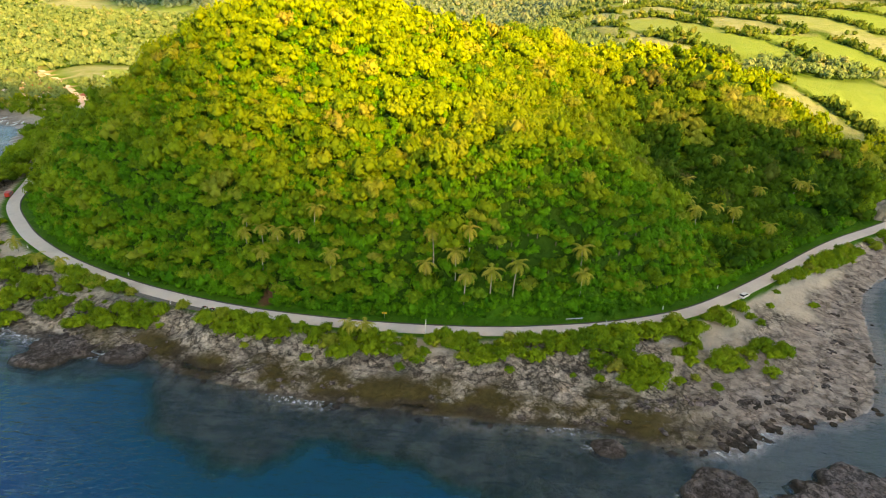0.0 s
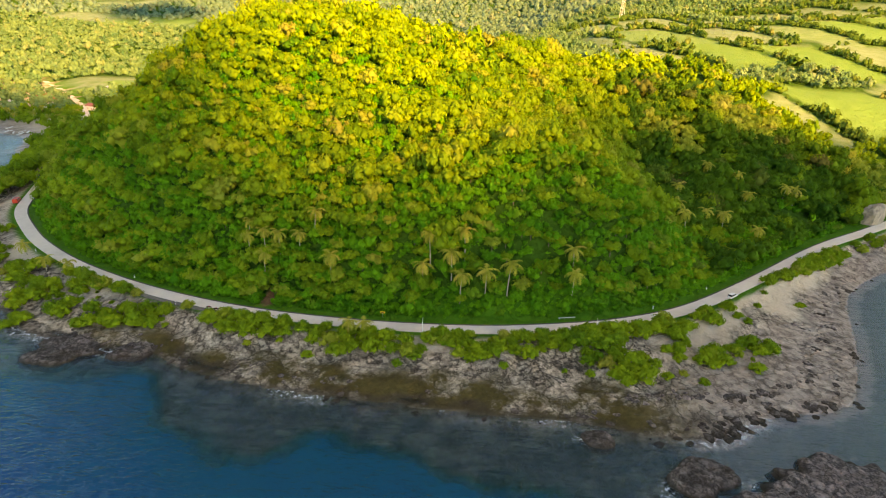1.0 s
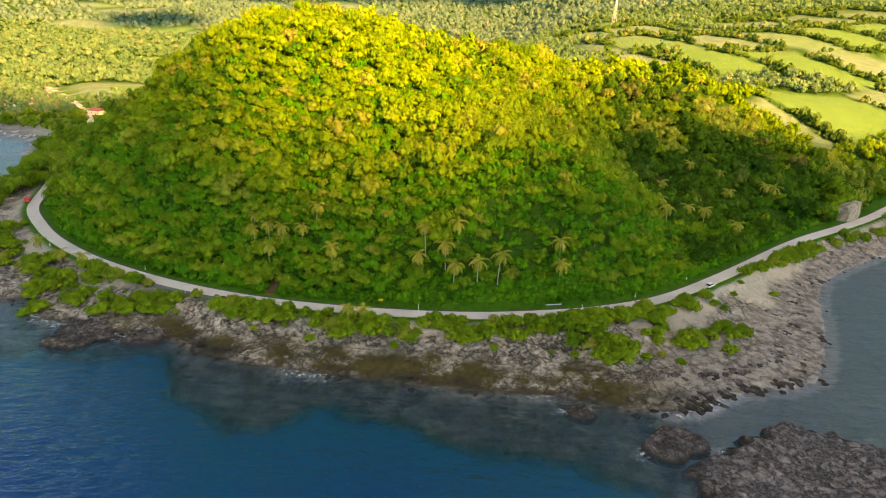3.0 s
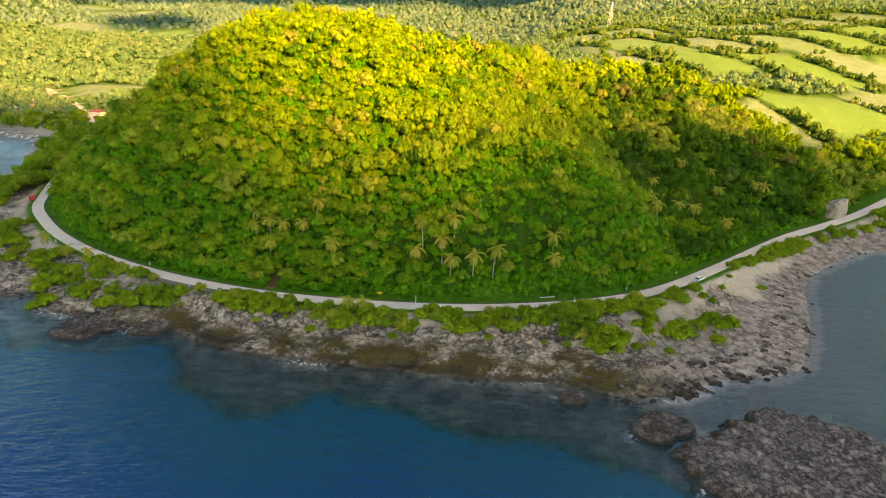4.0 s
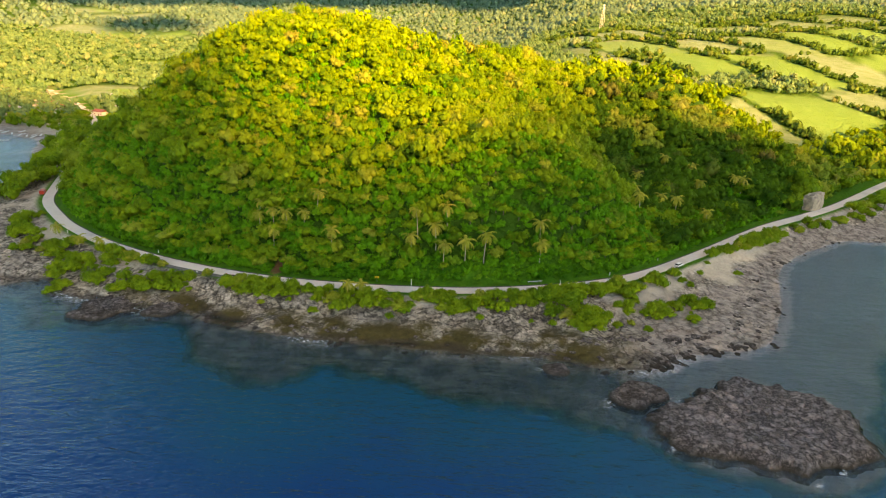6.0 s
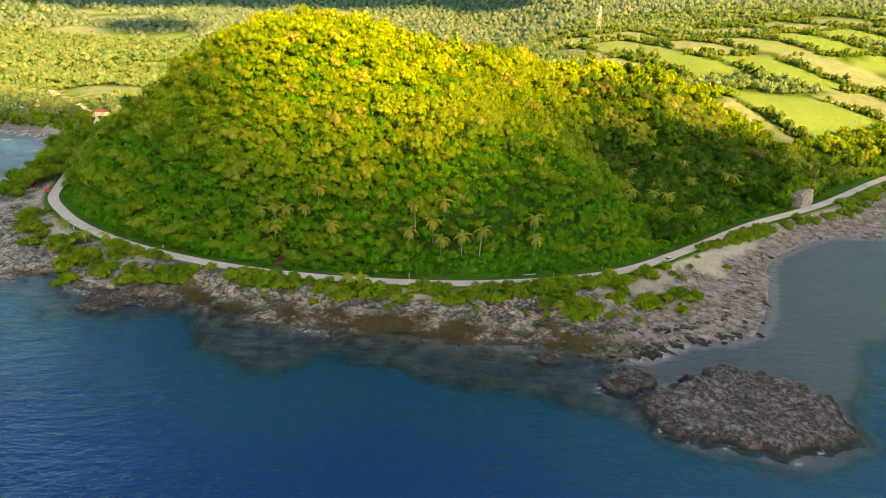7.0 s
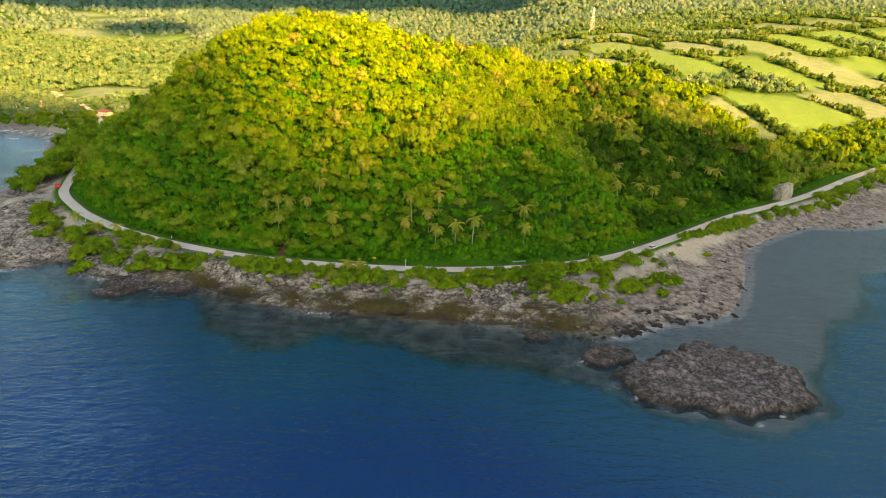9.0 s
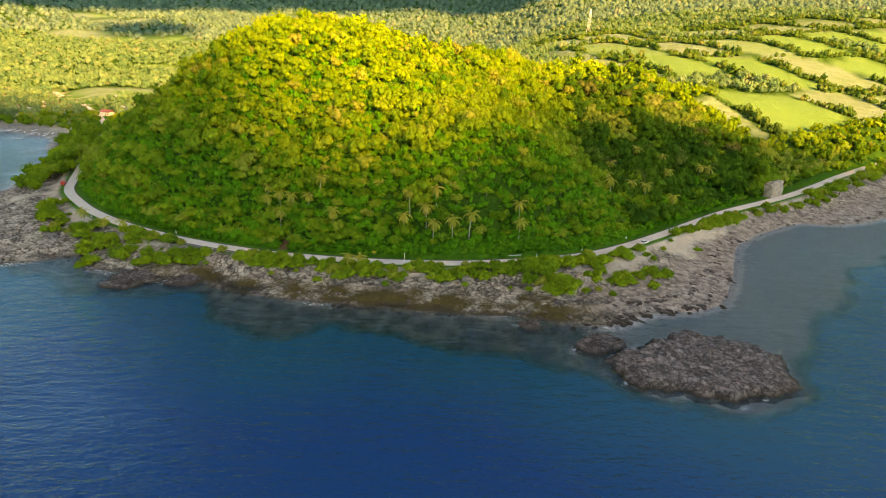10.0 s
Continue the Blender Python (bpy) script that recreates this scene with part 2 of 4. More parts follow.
def hash2(i, j, seed):
    h = np.sin(i * 127.1 + j * 311.7 + seed * 74.7) * 43758.5453
    return h - np.floor(h)


def vnoise(x, y, seed=0):
    """Smooth value noise, 0 to 1."""
    i, j = np.floor(x), np.floor(y)
    u, v = x - i, y - j
    u, v = u * u * (3 - 2 * u), v * v * (3 - 2 * v)
    return (hash2(i, j, seed) * (1 - u) + hash2(i + 1, j, seed) * u) * (1 - v) + (hash2(i, j + 1, seed) * (1 - u) + hash2(i + 1, j + 1, seed) * u) * v


def fractal(x, y, size, octaves=4, seed=0):
    total, amp, norm = 0, 1.0, 0
    for n in range(octaves):
        total = total + amp * vnoise(x / size + 17 * n, y / size - 9 * n, seed + n)
        norm, amp, size = norm + amp, amp * 0.5, size * 0.5
    return total / norm


SHORE_LINE, REEF_LINE = (np.vstack([p[:2], smooth_line(p[2:-2], 3), p[-2:]]) for p in (SHORE, REEF))
ROAD_LINE = np.vstack([ROAD[:2], smooth_line(ROAD[2:-2], 6), ROAD[-2:]])
ROAD_Z, ROAD_HALF = 5.0, 2.4


def base_height(x, y, s):
    """The country behind the coast: a plain, a rising farmland plateau, far hills."""
    plain = 5 + 4 * (1 - np.exp(-np.maximum(s, 0) / 150)) + 0.006 * np.maximum(s - 200, 0)
    farms = 5 + 80 * (1 - np.exp(-np.maximum(s, 0) / 260)) + np.clip(0.09 * (x - 220), -5, 40) * step(150, 420, s)
    right = step(-110, 130, x - 0.12 * (y - 300))
    z = plain * (1 - right) + farms * right
    far = np.hypot(x, y + 60)
    z = z + 16 * (fractal(x, y, 420, 3, 5) - 0.5) * step(420, 900, far)
    z = z + step(1050, 3900, far) * (120 + 330 * fractal(x, y, 1300, 4, 11)) + 45 * step(800, 1500, far) * np.maximum(fractal(x, y, 520, 3, 21) - 0.42, 0)
    return z


LATTICE_X, LATTICE_Y, LATTICE_R = -230 + 53 * np.arange(11), 165 + 58 * np.arange(7), 52.0
HILL = [
    (0, -24, -8, -32, 11, 28, -4, -3, 0, 0, 0),
    (8, 6, 15, 37, 13, 9, -10, 1, 3, -1, 0),
    (-21, 19, 39, 47, 19, 13, -8, -2, -8, -7, 3),
    (16, -22, -34, 15, 27, 19, 4, 10, -5, -4, 1),
    (-2, 9, 17, 9, 1, 12, 11, 17, -9, -2, -4),
    (0, -10, -4, 1, -2, -4, -8, -4, 2, 3, 3),
    (0, -1, -1, 0, 1, 4, 4, 1, -1, -4, -1),
]


def hill_height(x, y):
    z = np.zeros(np.shape(x))
    for row, cy in zip(HILL, LATTICE_Y):
        for h, cx in zip(row, LATTICE_X):
            z += h * np.exp(-((x - cx) ** 2 + (y - cy) ** 2) / LATTICE_R**2)
    return z


def ground_height(x, y, rough=True):
    """The height of the one sheet of ground: seabed, reef, coast, road bench, hill and country."""
    x, y = np.asarray(x, float), np.asarray(y, float)
    s, r = signed(x, y, SHORE_LINE), signed(x, y, REEF_LINE)
    d, side = line_distance(x, y, ROAD_LINE)
    # inland of the road
    inland = np.maximum(base_height(x, y, s) + hill_height(x, y), 5.4)
    inland = np.where((y < 420) & (inland > 80), 80 + 0.62 * (inland - 80), inland)
    inland = inland + 5 * (fractal(x, y, 34, 3, 3) - 0.5) * step(14, 40, d)
    w = step(4.5, 27, d)
    up = ROAD_Z * (1 - w) + inland * w
    # between the shore and the road
    f = np.clip(s / np.maximum(s + np.maximum(d - 4.6, 0), 0.1), 0, 1)
    shelf = 0.15 + (ROAD_Z - 0.15) * f ** np.where(x > 50, 2.3, 1.7)
    ledge = np.abs(fractal(x, y, 15, 4, 8) - 0.5)
    crag = (4.2 * (0.2 - ledge) + 2.6 * (fractal(x, y, 5, 3, 9) - 0.45)) * step(0.0, 5, s) * step(1.0, 0.62, f)
    crag = crag * np.where(x > 60, 0.45 + 0.55 * step(0.62, 0.4, fractal(x, y, 40, 2, 4)), 1.0)
    down = np.maximum(shelf + (crag if rough else 0), -0.25 + 0.3 * step(0, 6, s))
    # the seabed
    q = np.clip(-s / np.maximum(-s + np.maximum(r, 0), 0.1), 0, 1)
    shallow = -(0.1 + (1.5 - 0.7 * step(60, 100, x)) * q**0.8) + 0.5 * (fractal(x, y, 9, 4, 6) - 0.5) * step(0, 8, -s)
    off = -r + 16 * (fractal(x, y, 15, 4, 7) - 0.5)
    deep = -1.4 - 6 * step(-1, 6, off) - 19 * step(0, 60, off)
    sea = np.minimum(shallow, np.where(s < -4, deep, 0))
    z = np.where(s < 0, sea, np.where(side > 0, up, down))
    return np.where(d < 4.8, ROAD_Z, z)

# ---------------------------------------------------------------- ground, sea, road


def mesh_object(name, verts, faces, material, smooth=True, parent=None):
    me = bpy.data.meshes.new(name)
    me.from_pydata(verts, [], faces)
    me.materials.append(material)
    if smooth:
        me.polygons.foreach_set("use_smooth", np.ones(len(me.polygons), bool))
    me.update()
    ob = new(name, me)
    ob.parent = parent
    return ob


def attribute(me, name, values):
    a = me.attributes.new(name, "FLOAT", "POINT")
    a.data.foreach_set("value", np.asarray(values, np.float32).ravel())


def axis(fine_from, fine_to, fine, reach, growth):
    """Even steps in the middle, growing ones outwards."""
    out, mid = [], list(np.arange(fine_from, fine_to + fine / 2, fine))
    left, right, g = [], [], fine
    a, b = mid[0], mid[-1]
    while a > -reach or b < reach:
        g *= growth
        a, b = a - g, b + g
        left.insert(0, max(a, -reach - 1))
        right.append(min(b, reach + 1))
    return np.array(left + mid + right)


def sheet(xs, ys):
    gx, gy = np.meshgrid(xs, ys)
    nx, ny = len(xs), len(ys)
    idx = np.arange(nx * ny).reshape(ny, nx)
    faces = np.stack([idx[:-1, :-1], idx[:-1, 1:], idx[1:, 1:], idx[1:, :-1]], -1).reshape(-1, 4)
    return gx.ravel(), gy.ravel(), faces


def field_mask(x, y, s):
    """How open the pasture is (0: woods or hedge, 1: field), how near a hedge lies, and a number for each field."""
    wob = 22 * (fractal(x, y, 70, 2, 31) - 0.5)
    u, v = 0.95 * x + 0.3 * y + wob, -0.28 * x + 0.96 * y + 1.6 * wob
    area = step(245, 285, x + 0.62 * (y - 300) + 70 * (fractal(x, y, 150, 3, 33) - 0.5)) * step(86, 102, s) * step(1150, 900, y) * step(95, 150, x)
    area = area * step(0.3, 0.36, fractal(x, y, 130, 2, 37) + 0.3 * step(500, 300, y))
    edge = np.minimum(44 - np.abs(u % 88 - 44), 70 - np.abs(v % 140 - 70))
    meadow = step(46, 36, np.hypot((x + 372) * 0.55, y - 605)) + step(30, 22, np.hypot((x + 420) * 0.3, y - 900))
    open_far = step(700, 1100, y) * step(0.66, 0.7, fractal(x, y, 210, 4, 39)) * (1 - area)
    return np.maximum(np.maximum(area * step(3.5, 6.5, edge), np.minimum(meadow, 1)), open_far), area * step(8, 5, edge), hash2(np.floor(u / 88), np.floor(v / 140), 3)


xs, ys = axis(-215, 225, 1.45, 5200, 1.06), axis(92, 262, 1.45, 5200, 1.06)
gx, gy, faces = sheet(xs, ys)
gz = ground_height(gx, gy)
ground = mesh_object("ground", np.c_[gx, gy, gz], faces.tolist(), ground_mat)
tagged(ground, "wooded hill, farmland and rocky reef coast in one sheet", "ground", kind="structure")
s = signed(gx, gy, SHORE_LINE)
d, side = line_distance(gx, gy, ROAD_LINE)
frac = np.clip(s / np.maximum(s + d, 0.1), 0, 1)
attribute(ground.data, "seabed", step(0.5, -1.0, s))
attribute(ground.data, "coast", np.where(side < 0, step(4.2, 5.5, d) * step(700, 500, np.abs(gx)), 0) )
attribute(ground.data, "verge", np.where(side > 0, step(13, 8, d), step(7, 4.5, d)))
field, _, crop = field_mask(gx, gy, s)
attribute(ground.data, "field", field)
attribute(ground.data, "crop", crop)
bank = fractal(gx, gy, 16, 4, 41)
attribute(ground.data, "sand", step(0.62, 0.85, frac + 1.0 * (bank - 0.5) + 0.1 * step(95, 130, gx) * step(235, 195, gx) - 0.12 * step(80, 40, gx) + step(-245, -262, gx)))
attribute(ground.data, "soil", step(1.25, 0.8, np.hypot((gx + 67) / 2.2, (gy - 178) / 5.5)))
attribute(ground.data, "weed", step(0.48, 0.26, frac + 0.5 * (bank - 0.5)) * step(90, 40, gx) * step(-150, -90, gx))
attribute(ground.data, "flat", step(48, 70, gx) * step(0.66, 0.4, frac + 0.5 * (bank - 0.5)) * step(330, 230, gx) + step(-225, -245, gx) * step(0.4, 0.2, frac))

wx, wy, wfaces = sheet(axis(-180, 230, 2.0, 5200, 1.14), axis(72, 250, 2.0, 5200, 1.14))
sea = mesh_object("sea", np.c_[wx, wy, np.zeros(len(wx))], wfaces.tolist(), water_mat)
tagged(sea, "deep blue sea with fine chop, clear over the reef", "water", kind="structure")
attribute(sea.data, "depth", np.clip(-ground_height(wx, wy), 0.0, 30))
ws = signed(wx, wy, SHORE_LINE)
surf = np.zeros(len(wx))
for fx, fy, fr in ((44, 109, 3.2), (63.5, 112.5, 3.0), (51, 97, 2.2), (56, 91.5, 2.2), (63, 87, 2.4), (71, 86.5, 2.0), (78, 84, 2.4), (86, 82, 2.6), (94, 86, 2.0), (27, 124, 2.6)):
    surf = np.maximum(surf, 0.9 * step(0.85 * fr, 0.2 * fr, np.hypot(wx - fx, wy - fy)))
attribute(sea.data, "foam", surf + step(115, 70, wx) * step(-5, -1, ws) * step(4, 0, ws) * step(0.52, 0.7, fractal(wx, wy, 22, 3, 51) + 0.08 * step(-70, -110, wx)))


def ribbon(name, line, offsets, heights, material, closed=False):
    """A strip along a line in the plan: offsets across it and their heights."""
    p = np.array(line)
    t = np.gradient(p, axis=0)
    t /= np.linalg.norm(t, axis=1)[:, None]
    across = np.c_[-t[:, 1], t[:, 0]]
    k = len(offsets)
    v = np.concatenate([np.c_[p + across * o, np.full(len(p), h)] for o, h in zip(offsets, heights)])
    m = len(p)
    f = [(a * m + i, a * m + i + 1, (a + 1) * m + i + 1, (a + 1) * m + i) for a in range(k - 1) for i in range(m - 1)]
    return mesh_object(name, v, f, material, smooth=False)


road = ribbon("road", ROAD_LINE[2:-2], (-ROAD_HALF, -ROAD_HALF, ROAD_HALF, ROAD_HALF), (ROAD_Z - 0.3, ROAD_Z + 0.16, ROAD_Z + 0.16, ROAD_Z - 0.3), road_mat)
road.data.flip_normals()
tagged(road, "pale worn concrete coast road round the foot of the hill", "road", kind="structure")


def stretch(line, x0, x1):
    return line[(line[:, 0] > x0) & (line[:, 0] < x1)]


drain = ribbon("drain_kerb", stretch(ROAD_LINE, -215, 240), (2.45, 2.47, 2.9, 2.92), (ROAD_Z - 0.2, ROAD_Z + 0.26, ROAD_Z + 0.26, ROAD_Z - 0.2), plain("stained_concrete", (0.11, 0.1, 0.085), 0.9, 0.3, 1.5))
drain.data.flip_normals()
tagged(drain, "dark stained concrete drain edge beside the road", "kerb", kind="structure")
wall = ribbon("retaining_wall", stretch(ROAD_LINE, -122, -58), (-4.6, -4.2, -2.5, -2.48), (1.6, ROAD_Z + 0.2, ROAD_Z + 0.22, ROAD_Z - 0.3), plain("rubble_wall", (0.2, 0.185, 0.17), 0.95, 0.4, 1.6))
wall.data.flip_normals()
tagged(wall, "grey rubble retaining wall under the road's edge", "wall", kind="structure")

# ---------------------------------------------------------------- plants


def fast_mesh(name, verts, tris, material, tint=None):
    me = bpy.data.meshes.new(name)
    verts, tris = np.asarray(verts, np.float32), np.asarray(tris, np.int32)
    me.vertices.add(len(verts))
    me.vertices.foreach_set("co", verts.ravel())
    me.loops.add(tris.size)
    me.loops.foreach_set("vertex_index", tris.ravel())
    me.polygons.add(len(tris))
    me.polygons.foreach_set("loop_start", np.arange(0, tris.size, 3, dtype=np.int32))
    me.materials.append(material)
    me.update(calc_edges=True)
    if tint is not None:
        attribute(me, "tint", tint)
    return me


def icosphere():
    bm = bmesh.new()
    bmesh.ops.create_icosphere(bm, subdivisions=1, radius=1)
    v = np.array([p.co[:] for p in bm.verts])
    f = np.array([[p.index for p in q.verts] for q in bm.faces])
    bm.free()
    return v, f


BALL_V, BALL_F = icosphere()
CORE_V = np.array([(1, 0, 0), (-1, 0, 0), (0, 1, 0), (0, -1, 0), (0, 0, 1), (0, 0, -1)], float)
CORE_F = np.array([(0, 2, 4), (2, 1, 4), (1, 3, 4), (3, 0, 4), (2, 0, 5), (1, 2, 5), (3, 1, 5), (0, 3, 5)])


def foliage(rng, lobes, leaves, leaf_size, core=0.88):
    """Lobes (centre, radii) clothed in leaf sprays: a rough inner body and tilted leaf faces standing out of it."""
    vs, fs, n = [], [], 0
    for centre, radii in lobes:
        body = CORE_V * radii * core * (1 + 0.2 * rng.standard_normal((6, 1)).clip(-1, 1)) + centre
        vs.append(body)
        fs.append(CORE_F + n)
        n += len(body)
        out = rng.standard_normal((leaves, 3))
        out[:, 2] = np.abs(out[:, 2]) * 1.1 - 0.35
        out /= np.linalg.norm(out, axis=1)[:, None]
        place = centre + out * radii * rng.uniform(0.82, 1.12, (leaves, 1))
        normal = out + 0.42 * rng.standard_normal((leaves, 3))
        normal /= np.linalg.norm(normal, axis=1)[:, None]
        a = np.cross(normal, rng.standard_normal((leaves, 3)))
        a /= np.linalg.norm(a, axis=1)[:, None] + 1e-9
        b = np.cross(normal, a)
        size = leaf_size * rng.uniform(0.6, 1.3, (leaves, 1))
        quad = np.stack([place - a * size, place - b * size * 0.6 + normal * size * 0.25, place + a * size, place + b * size * 0.6 + normal * size * 0.25], 1).reshape(-1, 3)
        vs.append(quad)
        k = n + 4 * np.arange(leaves)[:, None]
        fs.append(np.concatenate([k + [0, 1, 2], k + [0, 2, 3]]))
        n += 4 * leaves
    return np.concatenate(vs), np.concatenate(fs)


def crown_lobes(rng, radius, height, count):
    """Lobes of a broadleaf crown whose middle is at the given height."""
    lobes = [(np.array([0, 0, height]), np.array([0.72, 0.72, 0.66]) * radius)]
    for k in range(count - 1):
        a, e = k * 2.4 + rng.uniform(-0.5, 0.5), rng.uniform(-0.25, 0.9)
        r = radius * rng.uniform(0.34, 0.56)
        lobes.append((np.array([math.cos(a) * math.cos(e), math.sin(a) * math.cos(e), 0.75 * math.sin(e)]) * radius * rng.uniform(0.55, 0.8) + [0, 0, height], np.array([r, r, r * rng.uniform(0.7, 1.0)])))
    return lobes


def stem(points, radii, sides=6):
    """A tapered round limb along the points."""
    p = np.array(points, float)
    v, f = [], []
    for i, (c, r) in enumerate(zip(p, radii)):
        t = p[min(i + 1, len(p) - 1)] - p[max(i - 1, 0)]
        t /= np.linalg.norm(t)
        a = np.cross(t, [0.3, 1, 0.1])
        a /= np.linalg.norm(a)
        b = np.cross(t, a)
        v += [c + r * (math.cos(k * 2 * math.pi / sides) * a + math.sin(k * 2 * math.pi / sides) * b) for k in range(sides)]
    for i in range(len(p) - 1):
        for k in range(sides):
            q = [i * sides + k, i * sides + (k + 1) % sides, (i + 1) * sides + (k + 1) % sides, (i + 1) * sides + k]
            f += [q[:3], [q[0], q[2], q[3]]]
    return np.array(v), np.array(f)


def joined(pieces):
    vs, fs, n = [], [], 0
    for v, f in pieces:
        vs.append(v)
        fs.append(np.asarray(f) + n)
        n += len(v)
    return np.concatenate(vs), np.concatenate(fs)


def part_mesh(name, data, parent, label=""):
    ob = new(name, data)
    ob.parent = parent
    return tagged(ob, label)


def broadleaf(rng, radius, height, material, label, lobes=8, leaves=40, leaf=0.33, wood=None):
    """A tree: tapered trunk with limbs, and a crown of lobes of leaves."""
    tree = tagged(new("tree"), label, "tree", "trees on the hillside")
    lob = crown_lobes(rng, radius, height, lobes)
    sway = rng.uniform(-0.3, 0.3, 2)
    limbs = [stem([(0, 0, -1.2), (sway[0] * 0.5, sway[1] * 0.5, height * 0.5), (sway[0], sway[1], height)], (0.2, 0.15, 0.07))]
    for c, _ in lob[1:5]:
        limbs.append(stem([(sway[0] * 0.5, sway[1] * 0.5, height * 0.5), (c * 0.55 + [0, 0, height * 0.3]).tolist(), c.tolist()], (0.1, 0.07, 0.03), 5))
    v, f = joined(limbs)
    part_mesh("trunk", fast_mesh("trunk", v, f, wood or bark), tree)
    v, f = foliage(rng, lob, leaves, leaf)
    part_mesh("crown", fast_mesh("crown", v, f, material, np.full(len(v), rng.uniform())), tree)
    return tree


def scatter(rng, x0, x1, y0, y1, spacing):
    """A loose grid of places."""
    reach = 0.52 * math.hypot(x1 - x0, y1 - y0)
    gx, gy = np.meshgrid(np.arange(-reach, reach, spacing), np.arange(-reach, reach, spacing * 0.87))
    gx[::2] += spacing / 2
    gx, gy = gx + rng.uniform(-0.5, 0.5, gx.shape) * spacing, gy + rng.uniform(-0.5, 0.5, gy.shape) * spacing
    # turned off the axes, so that no rows show
    c, s_ = math.cos(0.62), math.sin(0.62)
    px, py = (gx * c - gy * s_ + (x0 + x1) / 2).ravel(), (gx * s_ + gy * c + (y0 + y1) / 2).ravel()
    inside = (px > x0) & (px < x1) & (py > y0) & (py < y1)
    return px[inside], py[inside]


def woods(name, rng, x, y, kinds, low, high, material, label, sink=0.5):
    """Many trees as one uncountable stand: each a turned, scaled copy of one of a few crowns."""
    z = ground_height(x, y)
    pick, turn = rng.integers(0, len(kinds), len(x)), rng.uniform(0, 2 * math.pi, len(x))
    size, tall, tints = low + (high - low) * rng.uniform(0, 1, len(x)) ** 1.6, rng.uniform(0.9, 1.55, len(x)), rng.uniform(0, 1, len(x))
    vs, fs, ts, n = [], [], [], 0
    for k, (kv, kf) in enumerate(kinds):
        i = np.flatnonzero(pick == k)
        c, s_ = np.cos(turn[i])[:, None], np.sin(turn[i])[:, None]
        v = np.stack([kv[:, 0] * c - kv[:, 1] * s_, kv[:, 0] * s_ + kv[:, 1] * c, kv[:, 2] * tall[i][:, None] + 0 * c], -1) * size[i][:, None, None]
        v += np.stack([x[i], y[i], z[i] - sink], -1)[:, None]
        vs.append(v.reshape(-1, 3))
        fs.append((kf[None] + (n + len(kv) * np.arange(len(i)))[:, None, None]).reshape(-1, 3))
        ts.append(np.repeat(tints[i], len(kv)))
        n += len(i) * len(kv)
    me = fast_mesh(name, np.concatenate(vs), np.concatenate(fs), material, np.concatenate(ts))
    return tagged(new(name, me), label, "woods", kind="stuff")


rng = np.random.default_rng(7)
# Crowns for the stands: a metre in radius, with their middle a little above a metre.
near_kinds = [foliage(rng, crown_lobes(rng, 1.0, 0.75, 7), 26, 0.115) for _ in range(12)]
bush_kinds = [foliage(rng, crown_lobes(rng, 1.0, 0.45, 3), 19, 0.18) for _ in range(6)]
mid_kinds = [foliage(rng, crown_lobes(rng, 1.0, 0.7, 3), 12, 0.26) for _ in range(8)]
far_kinds = [foliage(rng, crown_lobes(rng, 1.0, 0.5, 2), 9, 0.32) for _ in range(6)]
tiny_kinds = [foliage(rng, [(np.array([0, 0, 0.3]), np.array([1, 1, 0.8]))], 6, 0.45, 1.0) for _ in range(5)]

# The hill that the road runs round.
tx, ty = scatter(rng, -250, 345, 168, 345, 4.3)
ts = signed(tx, ty, SHORE_LINE)
td, tside = line_distance(tx, ty, ROAD_LINE)
tf, th, _ = field_mask(tx, ty, ts)
clearing = np.hypot((tx - 150) / 17, (ty - 272) / 6) > 1
scar = (np.abs(tx + 67) > 3) | (ty > 184)
keep = (tside > 0) & scar & ((ty < 295) | (tx < -175) | (tx > 10) | (rng.uniform(0, 1, len(tx)) < 0.3)) & (td > 8.8) & (tf < 0.3) & clearing & (np.hypot(tx - 186, ty - 284) > 7)
tx, ty, td = tx[keep], ty[keep], td[keep]
single = (td < 26) & (tx > -125) & (tx < 120)
order = np.flatnonzero(single)
rng.shuffle(order)
own = order[:185]
rest = np.ones(len(tx), bool)
rest[own] = False
back = (ty > 268) & (tx < 10)
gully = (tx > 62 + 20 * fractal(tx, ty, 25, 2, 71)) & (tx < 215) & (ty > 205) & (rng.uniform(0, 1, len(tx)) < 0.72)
spur = (tx > 70) & (ty > 300) & (fractal(tx, ty, 30, 2, 73) > 0.52)
woods("hill_woods", rng, *(q[rest & ~back & ~gully & ~spur] for q in (tx, ty)), near_kinds, 2.2, 5.2, leaf_hill, "dense green broadleaf woods covering the steep hill")
woods("rear_slope_woods", rng, *(q[rest & back] for q in (tx, ty)), mid_kinds, 2.6, 5.2, leaf_hill, "green woods on the hill's landward slope")
woods("gully_woods", rng, *(q[rest & ~back & gully & ~spur] for q in (tx, ty)), near_kinds, 2.8, 6.2, leaf_gully_shade, "tall dark green broadleaf trees in the gully")
woods("bamboo_clumps", rng, *(q[rest & ~back & spur] for q in (tx, ty)), near_kinds, 2.4, 4.8, leaf_bamboo, "feathery yellow-green bamboo on the spur")
sx, sy = scatter(rng, -190, 150, 168, 262, 4.0)
sd, sside = line_distance(sx, sy, ROAD_LINE)
sk = (sside > 0) & (sd > 8.4) & (sd < 34) & ((np.abs(sx + 67) > 3) | (sy > 184)) & (np.hypot((sx - 150) / 17, (sy - 272) / 6) > 1)
woods("hill_foot_woods", rng, sx[sk], sy[sk], near_kinds, 1.6, 2.9, leaf_vine, "smaller trees and vines on the steep foot of the hill")
kx, ky = scatter(rng, -190, 60, 185, 290, 3.6)
kd, kside = line_distance(kx, ky, ROAD_LINE)
